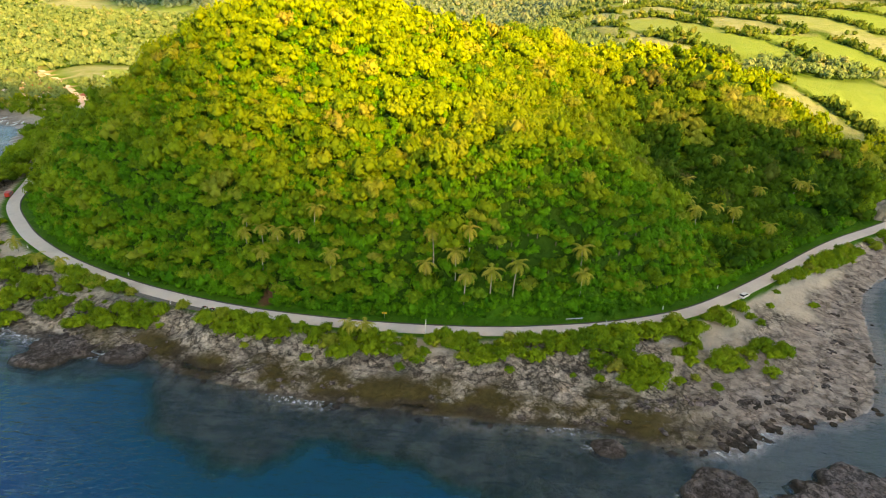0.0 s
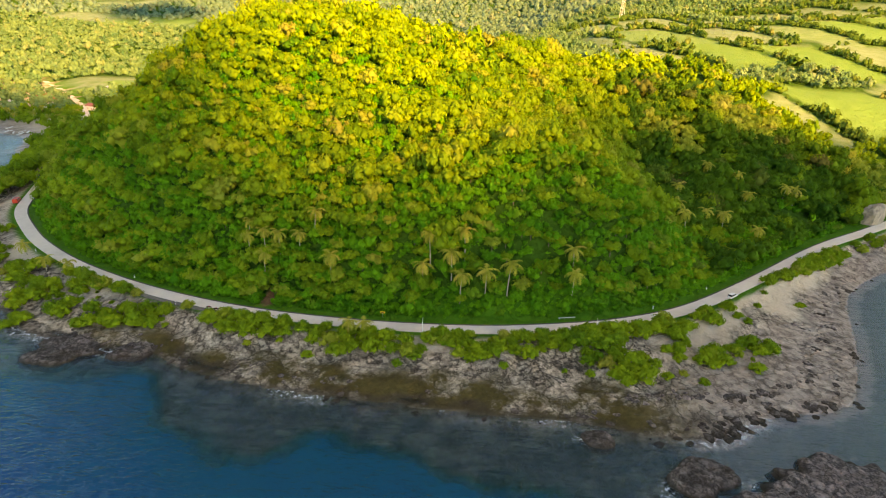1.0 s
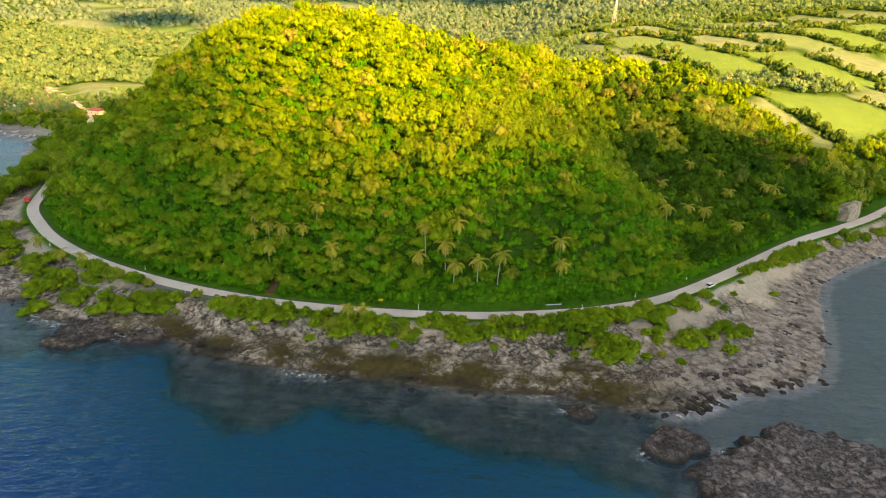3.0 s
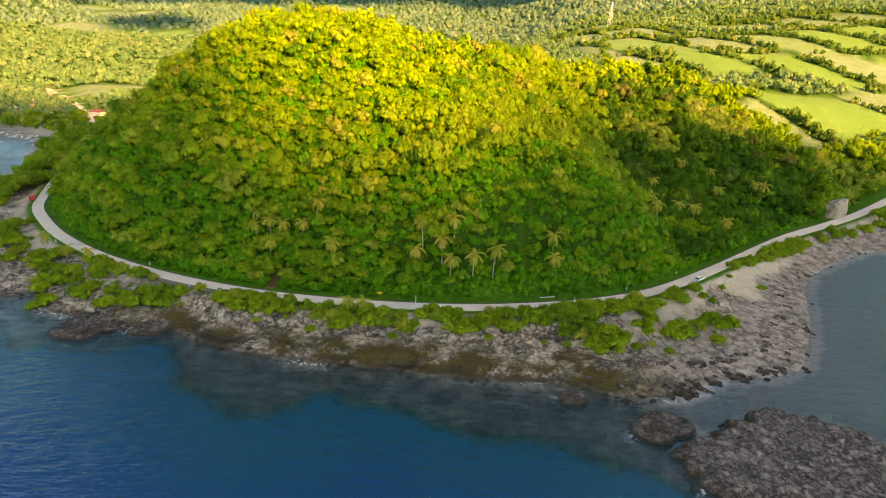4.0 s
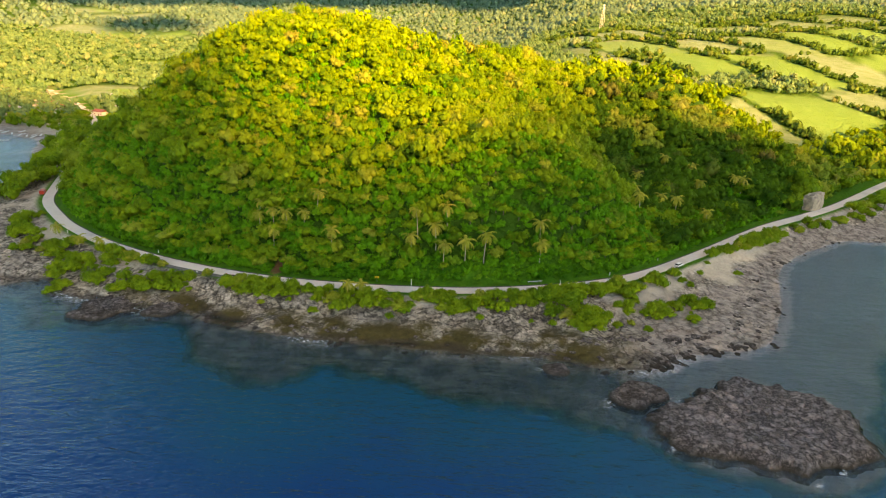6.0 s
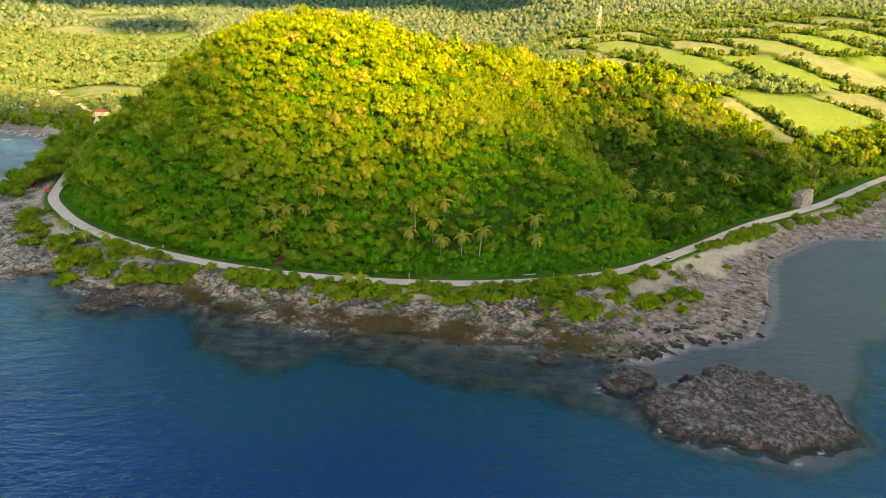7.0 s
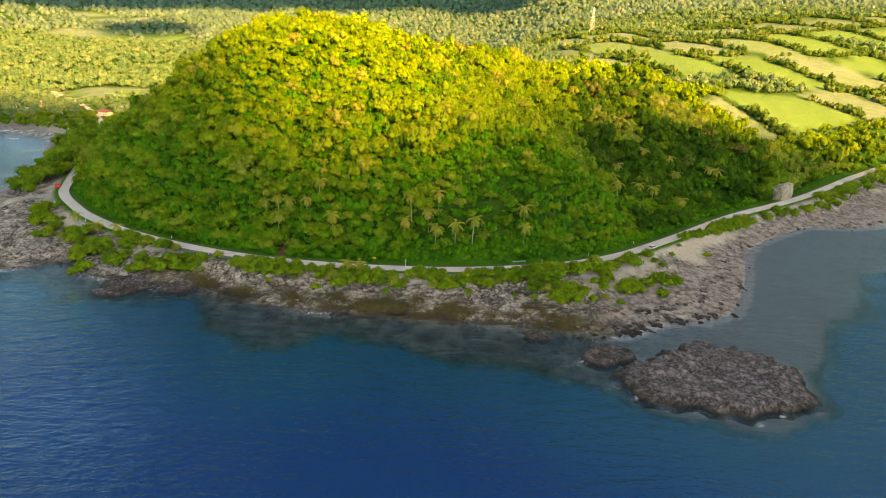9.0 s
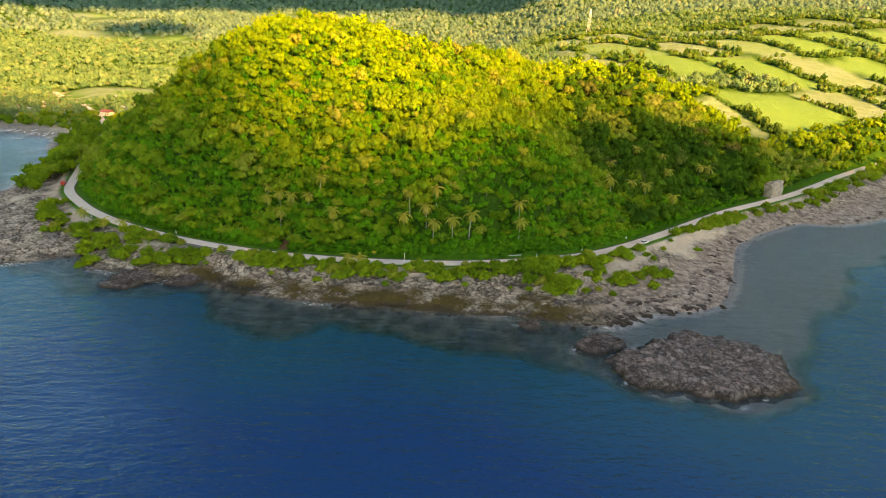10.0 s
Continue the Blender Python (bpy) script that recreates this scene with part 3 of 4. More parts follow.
steep = np.hypot(ground_height(kx + 2, ky) - ground_height(kx - 2, ky), ground_height(kx, ky + 2) - ground_height(kx, ky - 2)) / 4
kk = (kside > 0) & (kd > 30) & (steep > 0.9)
woods("steep_slope_woods", rng, kx[kk], ky[kk], near_kinds, 1.6, 3.4, leaf_hill, "trees and hanging vines on the steepest hillside")
hx, hy = scatter(rng, -200, 120, 180, 292, 2.5)
hd, hside = line_distance(hx, hy, ROAD_LINE)
steep = np.hypot(ground_height(hx + 2, hy) - ground_height(hx - 2, hy), ground_height(hx, hy + 2) - ground_height(hx, hy - 2)) / 4
hk = (hside > 0) & (hd > 16) & (steep > 0.9)
woods("hanging_vines", rng, hx[hk], hy[hk], bush_kinds, 1.2, 2.6, leaf_vine, "green vines and creepers hanging down the steep slope", 0.6)
ux, uy = scatter(rng, -230, 215, 170, 300, 3.9)
ud, uside = line_distance(ux, uy, ROAD_LINE)
uk = (uside > 0) & ((uy < 272) | (ux > 20)) & ((np.abs(ux + 67) > 2.4) | (uy > 184)) & (ud > 6.6) & (np.hypot((ux - 150) / 14, (uy - 271) / 5) > 1) & (np.hypot(ux - 186, uy - 284) > 6)
woods("undergrowth", rng, ux[uk], uy[uk], bush_kinds, 1.7, 3.4, leaf_vine, "bright green shrubs and creepers between the hill's trees", 0.2)
vx, vy = scatter(rng, -190, 150, 166, 262, 2.3)
vd, vside = line_distance(vx, vy, ROAD_LINE)
vk = (vside > 0) & (vd > 6.4) & (vd < 25) & ((np.abs(vx + 67) > 2.2) | (vy > 184)) & (vx > -185) & (vx < 135)
woods("creepers", rng, vx[vk], vy[vk], bush_kinds, 0.9, 2.1, leaf_vine, "low creepers and saplings on the bank above the road", 0.15)
vx, vy = scatter(rng, -200, 135, 164, 250, 2.0)
vd, vside = line_distance(vx, vy, ROAD_LINE)
vk = (vside > 0) & (vd > 5.6) & (vd < 12.5) & ((np.abs(vx + 67) > 2.2) | (vy > 184))
woods("bank_scrub", rng, vx[vk], vy[vk], bush_kinds, 0.6, 1.5, leaf_vine, "thick low scrub at the hill's foot along the road", 0.1)
protos = [broadleaf(rng, rng.uniform(2.3, 3.5), rng.uniform(1.9, 2.7), leaf_hill, "broadleaf tree with a dense green crown on the steep hillside") for _ in range(10)]
for k, i in enumerate(own):
    z = float(ground_height(tx[i], ty[i]))
    m = pose(tx[i], ty[i], z, 0, 0, rng.uniform(0, 360))
    if k < len(protos):
        protos[k].matrix_world = m
    else:
        copy_thing(protos[k % len(protos)], m).scale = (rng.uniform(0.75, 1.2),) * 3

# A clump of large trees between the bay and the road, and tall ones where the road goes out of sight.
for x, y, r in ((-235, 257, 5), (-228, 254, 4.5), (-241, 273, 6), (-236, 281, 6), (-232, 267, 5), (-236, 294, 6), (-246, 283, 5), (-241, 317, 6), (-249, 300, 5.5), (-252, 341, 6.5), (-265, 348, 5), (-265, 368, 6), (-246, 328, 5),
                (-222, 286, 5), (-205, 273, 6), (-212, 286, 6.5), (-217, 299, 7), (-222, 312, 7), (-200, 262, 5), (-228, 326, 7), (-234, 340, 7), (-208, 296, 6), (-241, 355, 7), (-248, 372, 7), (-256, 389, 7), (-214, 312, 6), (-288, 375, 5), (-275, 390, 6), (-268, 402, 6)):
    if float(line_distance(np.array([x]), np.array([y]), ROAD_LINE)[0][0]) < 4.5:
        x += 6
    b = copy_thing(protos[int(rng.integers(len(protos)))], pose(x, y, max(float(ground_height(x, y, False)), 0.3), 0, 0, rng.uniform(0, 360)))
    b.scale = (r / 2.6, r / 2.6, r / 2.4)
    tagged(b, "large spreading shore tree between the bay and the road", group="trees by the bay")

for x, y in ((214, 285), (224, 292), (234, 299), (244, 309), (254, 318), (264, 326), (276, 336), (290, 347), (240, 300), (262, 318), (285, 338)):
    b = copy_thing(protos[int(rng.integers(len(protos)))], pose(x, y, float(ground_height(x, y, False)), 0, 0, rng.uniform(0, 360)))
    b.scale = (rng.uniform(1.1, 1.7),) * 3
    tagged(b, "leafy green tree on the shore side of the road", group="trees by the road")

# Trees on the sea side of the road behind the bay.
for x, y in ROAD_LINE[(ROAD_LINE[:, 1] > 275) & (ROAD_LINE[:, 1] < 470) & (ROAD_LINE[:, 0] < 0)]:
    for away in (6.5, 11, 17):
        px, py = x - away + rng.uniform(-2, 2), y - 0.35 * away + rng.uniform(-3, 3)
        if float(signed(np.array([px]), np.array([py]), SHORE_LINE)[0]) > 4:
            b = copy_thing(protos[int(rng.integers(len(protos)))], pose(px, py, float(ground_height(px, py, False)), 0, 0, rng.uniform(0, 360)))
            b.scale = (rng.uniform(1.4, 2.2),) * 3
            tagged(b, "leafy shore tree beside the road behind the bay", group="trees by the bay")

# Behind the hill and on the plain.
tx, ty = scatter(rng, -560, 620, 345, 640, 7.9)
ts = signed(tx, ty, SHORE_LINE)
td, tside = line_distance(tx, ty, ROAD_LINE)
tf, th, _ = field_mask(tx, ty, ts)
keep = (ts > 22) & (td > 7) & (tf < 0.25) & (th < 0.2) & (np.abs(tx) < 0.86 * ty + 70) & ((ty > 470) | (tx < -130) | (tx > 40) | (ty < 365))
near = ty < 430 + 60 * fractal(tx, ty, 60, 2, 75)
woods("rear_woods", rng, tx[keep & ~near], ty[keep & ~near], mid_kinds, 2.8, 5.6, leaf_far_hazed, "sunlit mixed woods behind the hill")
woods("rear_foot_woods", rng, tx[keep & near], ty[keep & near], mid_kinds, 2.8, 5.6, leaf_hill, "green mixed woods beyond the hill's foot")
tx, ty = scatter(rng, 100, 950, 345, 1150, 5.2)
ts = signed(tx, ty, SHORE_LINE)
tf, th, _ = field_mask(tx, ty, ts)
keep = (th > 0.35) & (tf < 0.45) & (tx < 0.86 * ty + 70) & (fractal(tx, ty, 38, 2, 65) > 0.3)
woods("hedges", rng, tx[keep], ty[keep], far_kinds, 2.0, 5.6, leaf_hedge, "bushy dark green hedgerows between the pastures")
tx, ty = scatter(rng, -1100, 1250, 640, 1250, 12.0)
ts = signed(tx, ty, SHORE_LINE)
tf, th, _ = field_mask(tx, ty, ts)
keep = (ts > 25) & (tf < 0.25) & (th < 0.2) & (np.abs(tx) < 0.86 * ty + 70)
woods("distant_woods", rng, tx[keep], ty[keep], far_kinds, 3.2, 7.0, leaf_far_hazed, "patchy woods and palm groves of the valley")
tx, ty = scatter(rng, -2100, 2300, 1250, 2300, 16)
ts = signed(tx, ty, SHORE_LINE)
keep = (ts > 30) & (np.abs(tx) < 0.86 * ty + 70) & (field_mask(tx, ty, ts)[0] < 0.4)
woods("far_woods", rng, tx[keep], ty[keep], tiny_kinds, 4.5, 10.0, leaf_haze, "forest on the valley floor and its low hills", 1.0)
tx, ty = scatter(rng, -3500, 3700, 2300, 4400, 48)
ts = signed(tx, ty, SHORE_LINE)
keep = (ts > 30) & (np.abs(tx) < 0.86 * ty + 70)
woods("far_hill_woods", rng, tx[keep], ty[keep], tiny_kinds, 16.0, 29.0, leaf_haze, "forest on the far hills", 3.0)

# Shrubs of the shore: where they stand and how wide they are.
SHRUBS_WEST = [(-161, 191, 9.8), (-150, 174, 8.0), (-147, 180, 6.9), (-133, 168, 6.0), (-133, 180, 6.2), (-135, 188, 5.5), (-127, 182, 6.2), (-117, 179, 5.3), (-117, 163, 6.5), (-109, 164, 7.6), (-101, 163, 5.8), (-97, 166, 3.5), (-91, 169, 2.7), (-111, 176, 2.7), (-144, 162, 5.4), (-123, 161, 3.1), (-186, 205, 7), (-178, 192, 6), (-200, 222, 6), (-192, 210, 6), (-192, 207, 4), (-178, 199, 4.4), (-167, 191, 4.6), (-157, 185, 4.4), (-148, 180, 4.2), (-140, 176, 4), (-130, 171, 3.8), (-122, 168, 3.6), (-115, 165, 3.4), (-104, 168, 3.4), (-97, 167, 3), (-196, 217, 5), (-194, 225, 4), (-141, 187, 3.4), (-133, 183, 3.4), (-125, 180, 3.2)]
SHRUBS_MIDDLE = [(-78, 163, 4.6), (-71, 161, 5.0), (-64, 160, 5.3), (-58, 159, 3.1), (-57, 161, 2.5), (-51, 159.5, 2.6), (-44, 158, 3.7), (-39, 154, 4.2), (-32, 154, 4.1), (-28, 156, 4.2), (-20, 154, 4.1), (-16, 153, 2.9), (-10, 159, 3.4), (-7, 159, 3.6), (-3, 155, 3.6), (2, 153, 3.2), (6, 156, 3.6), (11, 157, 3.6), (16, 161, 2.2), (17, 154, 2.5), (22, 162, 2.2), (26, 159, 3.0), (25, 162, 2.4), (30, 161, 3.4), (-69, 163, 2.2), (-37, 159, 3.1), (-13, 158, 2.0)]
SHRUBS_EAST = [(35, 164, 4.9), (40, 164, 6.2), (44, 166, 5.0), (35, 155, 3.0), (42, 153, 4.2), (46, 150, 5.3), (43, 148, 3.6), (51, 155, 3.4), (54, 170, 4.5), (60, 172, 5.4), (64, 172, 5.0), (69, 174, 2.7), (61, 161, 3.4), (73, 161, 4.0), (70, 159, 3.3), (76, 180, 4.2), (78, 181, 3.2), (86, 187, 2.7), (89, 168, 4.3), (92, 167, 2.7), (86, 169, 3.1), (82, 167, 1.7), (128, 224, 3.3), (134, 229, 4.2), (139, 232, 4.2), (147, 239, 3.9), (154, 244, 3.4), (117, 214, 2.2), (178, 262, 3.1), (61, 152, 1.2), (66, 149, 1.4), (84, 157, 2.2), (109, 211, 2.6), (116, 216, 3), (121, 219, 3), (129, 224, 3.2), (136, 230, 3.2), (144, 236, 3.2), (150, 241, 3), (156, 245, 3), (168, 253, 3), (178, 260, 3.2), (187, 264, 3.4), (198, 270, 3.4), (211, 278, 3.4), (222, 286, 3.4), (232, 296, 3.4), (36, 168, 3.3), (41, 168, 3.3), (46, 169, 3), (30, 164, 3.2), (-2, 160, 3), (12, 160, 3), (20, 161, 3)]


def shrub(rng, radius):
    """A low, lobed seaside bush with a few bare stems."""
    bush = tagged(new("shrub"), "dense olive-green seaside shrub on the rocky bank", "shrub", "shrubs along the shore")
    lobes = []
    for k in range(9):
        a, q = k * 2.4, (k / 9) ** 0.5
        r = rng.uniform(0.34, 0.5)
        lobes.append((np.array([math.cos(a) * q * 0.75, math.sin(a) * q * 0.75, rng.uniform(0.2, 0.45) + 0.35 * (1 - q)]), np.array([r, r, r * 0.72])))
    v, f = foliage(rng, lobes, 42, 0.1)
    part_mesh("foliage", fast_mesh("foliage", v, f, leaf_coast, np.full(len(v), rng.uniform())), bush)
    v, f = joined([stem([(0, 0, -0.3), (0.2 * math.cos(a), 0.2 * math.sin(a), 0.15), (0.45 * math.cos(a), 0.45 * math.sin(a), 0.32)], (0.03, 0.022, 0.01), 5) for a in (0.3, 2.2, 4.4)])
    part_mesh("stem", fast_mesh("stem", v, f, bark), bush)
    return bush


bushes = [shrub(rng, 1) for _ in range(8)]
count = 0
bx, by = rng.uniform(-195, 120, 420), rng.uniform(140, 225, 420)
bs, (bd, bside) = signed(bx, by, SHORE_LINE), line_distance(bx, by, ROAD_LINE)
bf = bs / (bs + bd)
low = (bside < 0) & (bs > 4) & (bd > 6.5) & (bf > 0.42) & (bf < 0.9) & (rng.uniform(0, 1, 420) < np.where(bx < -90, 0.95, 0.55))
scrub = [(x, y, r) for x, y, r in zip(bx[low], by[low], rng.uniform(0.6, 1.7, int(low.sum())))]
for x, y, r in SHRUBS_WEST + SHRUBS_MIDDLE + SHRUBS_EAST + scrub:
    r *= 0.85 if x < -90 else 1.25
    # a wide patch is several bushes
    spots = [(x, y, min(r, 3.0))] if r < 3.4 else [(x + 0.55 * r * math.cos(a), y + 0.5 * r * math.sin(a), r * rng.uniform(0.5, 0.68)) for a in rng.uniform(0, 6.28) + np.arange(3) * 2.1]
    for px, py, pr in spots:
        away, aside = line_distance(np.array([px]), np.array([py]), ROAD_LINE)
        if away[0] < pr + ROAD_HALF - 0.6:
            py -= pr + ROAD_HALF - 0.6 - away[0]
        m = pose(px, py, float(ground_height(px, py, False)) - 0.1, 0, 0, rng.uniform(0, 360))
        b = bushes[count] if count < len(bushes) else copy_thing(bushes[count % len(bushes)], m)
        b.matrix_world = m
        b.scale = (pr, pr, min(pr, 3.4) * rng.uniform(1.1, 1.6))
        count += 1


def palm(rng, height, fronds, dry):
    """A coconut palm: a leaning tapered trunk and arched feathered fronds."""
    tree = tagged(new("palm_tree"), "coconut palm with a slim pale trunk and yellowing fronds" if dry else "coconut palm with a slim pale trunk and arching green fronds", "palm tree", "coconut palms")
    lean = rng.uniform(-0.9, 0.9, 2)
    pts = [(lean[0] * q * q, lean[1] * q * q, -0.6 + (height + 0.6) * q) for q in np.linspace(0, 1, 6)]
    v, f = stem(pts, np.linspace(0.2, 0.11, 6), 7)
    part_mesh("trunk", fast_mesh("trunk", v, f, pale_bark), tree)
    top = np.array(pts[-1])
    for k in range(fronds):
        a = k * 2.39996
        lift = 1.05 - 1.75 * k / fronds + rng.uniform(-0.12, 0.12)
        length = rng.uniform(3.3, 4.2)
        out, up = np.array([math.cos(a), math.sin(a), 0]), np.array([0, 0, 1.0])
        across = np.array([-math.sin(a), math.cos(a), 0])
        spine, pos, ang = [top], top.copy(), lift
        for _ in range(8):
            pos = pos + length / 8 * (math.cos(ang) * out + math.sin(ang) * up)
            ang -= 0.24
            spine.append(pos.copy())
        vs, fs = [], []
        for i in range(1, 9):
            half = 0.85 * math.sin(math.pi * min(1, 0.18 + 0.85 * i / 9.5)) + 0.08
            for sgn in (-1, 1):
                base = len(vs)
                vs += [spine[i - 1], spine[i], spine[i] * 0.5 + spine[min(i + 1, 8)] * 0.5 + sgn * across * half - up * half * 0.45]
                fs.append([base, base + 1, base + 2] if sgn > 0 else [base, base + 2, base + 1])
        part_mesh("frond", fast_mesh("frond", np.array(vs), np.array(fs), leaf_palm, np.full(len(vs), rng.uniform(0.5, 1) if dry else rng.uniform(0, 0.7))), tree)
    return tree


PALMS = [(-78, 193), (-72, 191), (-77, 190), (-59, 188), (-54, 190), (-71, 186), (-47, 181), (-14, 179), (-16, 176), (-7, 177), (-4, 174), (4, 175), (11, 176), (32, 182), (32, 179), (88, 258), (79, 230), (79, 219), (96, 244), (104, 245), (118, 242), (121, 267), (149, 279), (143, 278), (-66, 189), (-3, 179), (122, 282), (109, 283)]
PALMS_SHORE = [(-153, 191), (-169, 203), (-142, 188), (-37, 159), (-32, 158)]
PALMS_GROVE = [(-300, 420), (-292, 408), (-310, 432), (-322, 436), (-340, 445), (-352, 441), (-365, 452), (-280, 400), (-274, 380), (-305, 446), (-330, 455), (-380, 462), (-268, 362), (-262, 346), (-345, 462), (236, 330), (244, 336), (226, 326), (252, 345)]
palms = [palm(rng, h, 15, d) for h, d in ((8.2, True), (7.4, True), (9.0, False), (8.0, True))]
short_palms = [palm(rng, h, 14, d) for h, d in ((5.0, False), (4.6, True))]
count = 0
for spots, kinds in ((PALMS, palms), (PALMS_GROVE, palms), (PALMS_SHORE, short_palms)):
    for k, (x, y) in enumerate(spots):
        m = pose(x, y, float(ground_height(x, y, False)), 0, 0, rng.uniform(0, 360))
        if kinds is not palms and k < 2 or kinds is palms and spots is PALMS and k < 4:
            kinds[k].matrix_world = m
        else:
            copy_thing(kinds[int(rng.integers(len(kinds)))], m).scale = (1.2 if spots is PALMS else 1.0,) * 3

# ---------------------------------------------------------------- the unseen cloud added to shade the coast
def shade_cloud(rng):
    """An unseen bank of cumulus high over the sea, added on the sun's side to shade the coast: heaped puffs with an
    uneven edge.
    """
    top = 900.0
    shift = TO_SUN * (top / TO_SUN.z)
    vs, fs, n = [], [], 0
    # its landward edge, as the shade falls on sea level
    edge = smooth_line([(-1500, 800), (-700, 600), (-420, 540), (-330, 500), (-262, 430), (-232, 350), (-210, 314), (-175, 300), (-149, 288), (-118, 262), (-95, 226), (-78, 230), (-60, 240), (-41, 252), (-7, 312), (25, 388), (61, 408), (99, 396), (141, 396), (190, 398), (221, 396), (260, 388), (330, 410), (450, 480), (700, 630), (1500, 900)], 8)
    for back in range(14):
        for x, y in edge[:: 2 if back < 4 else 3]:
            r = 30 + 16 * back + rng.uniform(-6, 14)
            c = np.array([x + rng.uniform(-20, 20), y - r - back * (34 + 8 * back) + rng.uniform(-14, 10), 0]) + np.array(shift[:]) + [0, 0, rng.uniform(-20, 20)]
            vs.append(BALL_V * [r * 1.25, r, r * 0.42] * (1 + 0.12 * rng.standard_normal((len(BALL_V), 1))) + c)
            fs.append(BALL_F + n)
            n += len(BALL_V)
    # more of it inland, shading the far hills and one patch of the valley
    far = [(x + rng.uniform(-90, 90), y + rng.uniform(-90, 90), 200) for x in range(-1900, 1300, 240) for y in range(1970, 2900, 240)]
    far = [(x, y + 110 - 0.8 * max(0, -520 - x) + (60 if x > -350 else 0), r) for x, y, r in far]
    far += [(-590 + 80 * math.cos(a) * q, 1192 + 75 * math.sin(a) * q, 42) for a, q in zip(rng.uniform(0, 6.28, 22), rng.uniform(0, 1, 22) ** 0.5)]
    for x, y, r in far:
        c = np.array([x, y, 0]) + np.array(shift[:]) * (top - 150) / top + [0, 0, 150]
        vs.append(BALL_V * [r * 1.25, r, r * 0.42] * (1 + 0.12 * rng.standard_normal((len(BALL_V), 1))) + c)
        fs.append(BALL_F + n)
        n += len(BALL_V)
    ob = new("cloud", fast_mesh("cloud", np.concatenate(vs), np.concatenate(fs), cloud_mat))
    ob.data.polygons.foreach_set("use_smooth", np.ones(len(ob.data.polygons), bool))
    return tagged(ob, "unseen cloud bank high over the sea, added to shade the coast", "cloud", kind="structure")


cloud = shade_cloud(np.random.default_rng(3))

# ---------------------------------------------------------------- rocks


def islet(name, outline, height, seed, label):
    """A flat-topped reef islet with undercut, broken sides, standing on the seabed."""
    c = np.mean(outline, axis=0)
    o = (np.array(outline) - c) * (0.86 if name == "rock_slab" else 0.97)
    ang, rad = np.arctan2(o[:, 1], o[:, 0]), np.hypot(o[:, 0], o[:, 1])
    k = np.argsort(ang)
    a = np.linspace(-math.pi, math.pi, 200, endpoint=False)
    r = np.interp(a, ang[k], rad[k], period=2 * math.pi)
    r = r * (1 + 0.26 * (fractal(np.cos(a) * r + c[0], np.sin(a) * r + c[1], 4.0, 4, seed + 4) - 0.5))
    rings = np.concatenate([np.linspace(0.04, 0.84, 26), np.linspace(0.87, 1.0, 9), [1.03, 1.1]])
    v, f = [(0, 0, height)], []
    for q in rings:
        x, y = np.cos(a) * r * q, np.sin(a) * r * q
        gx, gy = x + c[0], y + c[1]
        edge = q + 0.22 * (fractal(gx, gy, 5, 4, seed) - 0.5)
        z = height * (0.85 + 0.7 * (fractal(gx, gy, 9, 4, seed + 1) - 0.5)) * (1 - step(0.82, 1.0, edge)) + 1.5 * (fractal(gx, gy, 2.4, 4, seed + 2) - 0.45) * step(1.05, 0.95, q)
        z = z - 2.6 * step(0.95, 1.1, q)
        jag = 1 + 0.1 * (fractal(gx, gy, 3.0, 3, seed + 3) - 0.5) * step(0.6, 0.95, q)
        v += list(zip(x * jag, y * jag, z))
    m = len(a)
    f += [(0, 1 + i, 1 + (i + 1) % m) for i in range(m)]
    for j in range(len(rings) - 1):
        f += [(1 + j * m + i, 1 + (j + 1) * m + i, 1 + (j + 1) * m + (i + 1) % m, 1 + j * m + (i + 1) % m) for i in range(m)]
    ob = mesh_object(name, v, f, rock_mat, smooth=False)
    ob.location = (*c, 0)
    return tagged(ob, label, "rock islet")


islet("rock_islet", [(51, 100), (55, 93), (62, 88), (70, 88), (76, 86), (84, 83), (90, 87), (102, 89), (107, 92), (110, 104), (112, 112), (100, 117), (93, 122), (86, 125), (75, 119), (62, 111)], 2.3, 70, "broad flat-topped grey-brown reef islet in the sea")
islet("rock_islet", [(44, 112), (48, 107), (56, 110), (63, 114), (59, 118.5), (48, 116)], 1.1, 80, "small low jagged reef rock with white water round it")
islet("rock_islet", [(28, 126), (31, 121), (36, 123.5), (33, 127)], 0.7, 85, "small dark wet rock at the reef's edge")
for k, o in enumerate(([(-131, 151), (-122, 149), (-108, 151), (-103, 155), (-118, 156.5), (-130, 154)], [(-132, 144), (-122, 140), (-112, 146), (-104, 149), (-118, 149), (-130, 147)], [(-107, 146), (-100, 144), (-92, 149), (-91, 154), (-98, 155), (-105, 152)])):
    islet("rock_slab", o, 0.95, 90 + 5 * k, "smooth dark brown rock slab sloping into the water")


def boulder(rng, label):
    bm = bmesh.new()
    bmesh.ops.create_icosphere(bm, subdivisions=2, radius=1)
    shift = Vector(rng.uniform(-50, 50, 3))
    for p in bm.verts:
        k = 1 + 0.55 * noise.noise(p.co * 1.1 + shift) + 0.3 * noise.noise(p.co * 2.7 + shift) + 0.14 * noise.noise(p.co * 6 + shift)
        p.co = Vector((p.co.x * k, p.co.y * k, p.co.z * k * 0.6))
    me = bpy.data.meshes.new("rock")
    bm.to_mesh(me)
    bm.free()
    me.materials.append(rock_mat)
    return tagged(new("rock", me), label, "rock", "rocks on the reef")


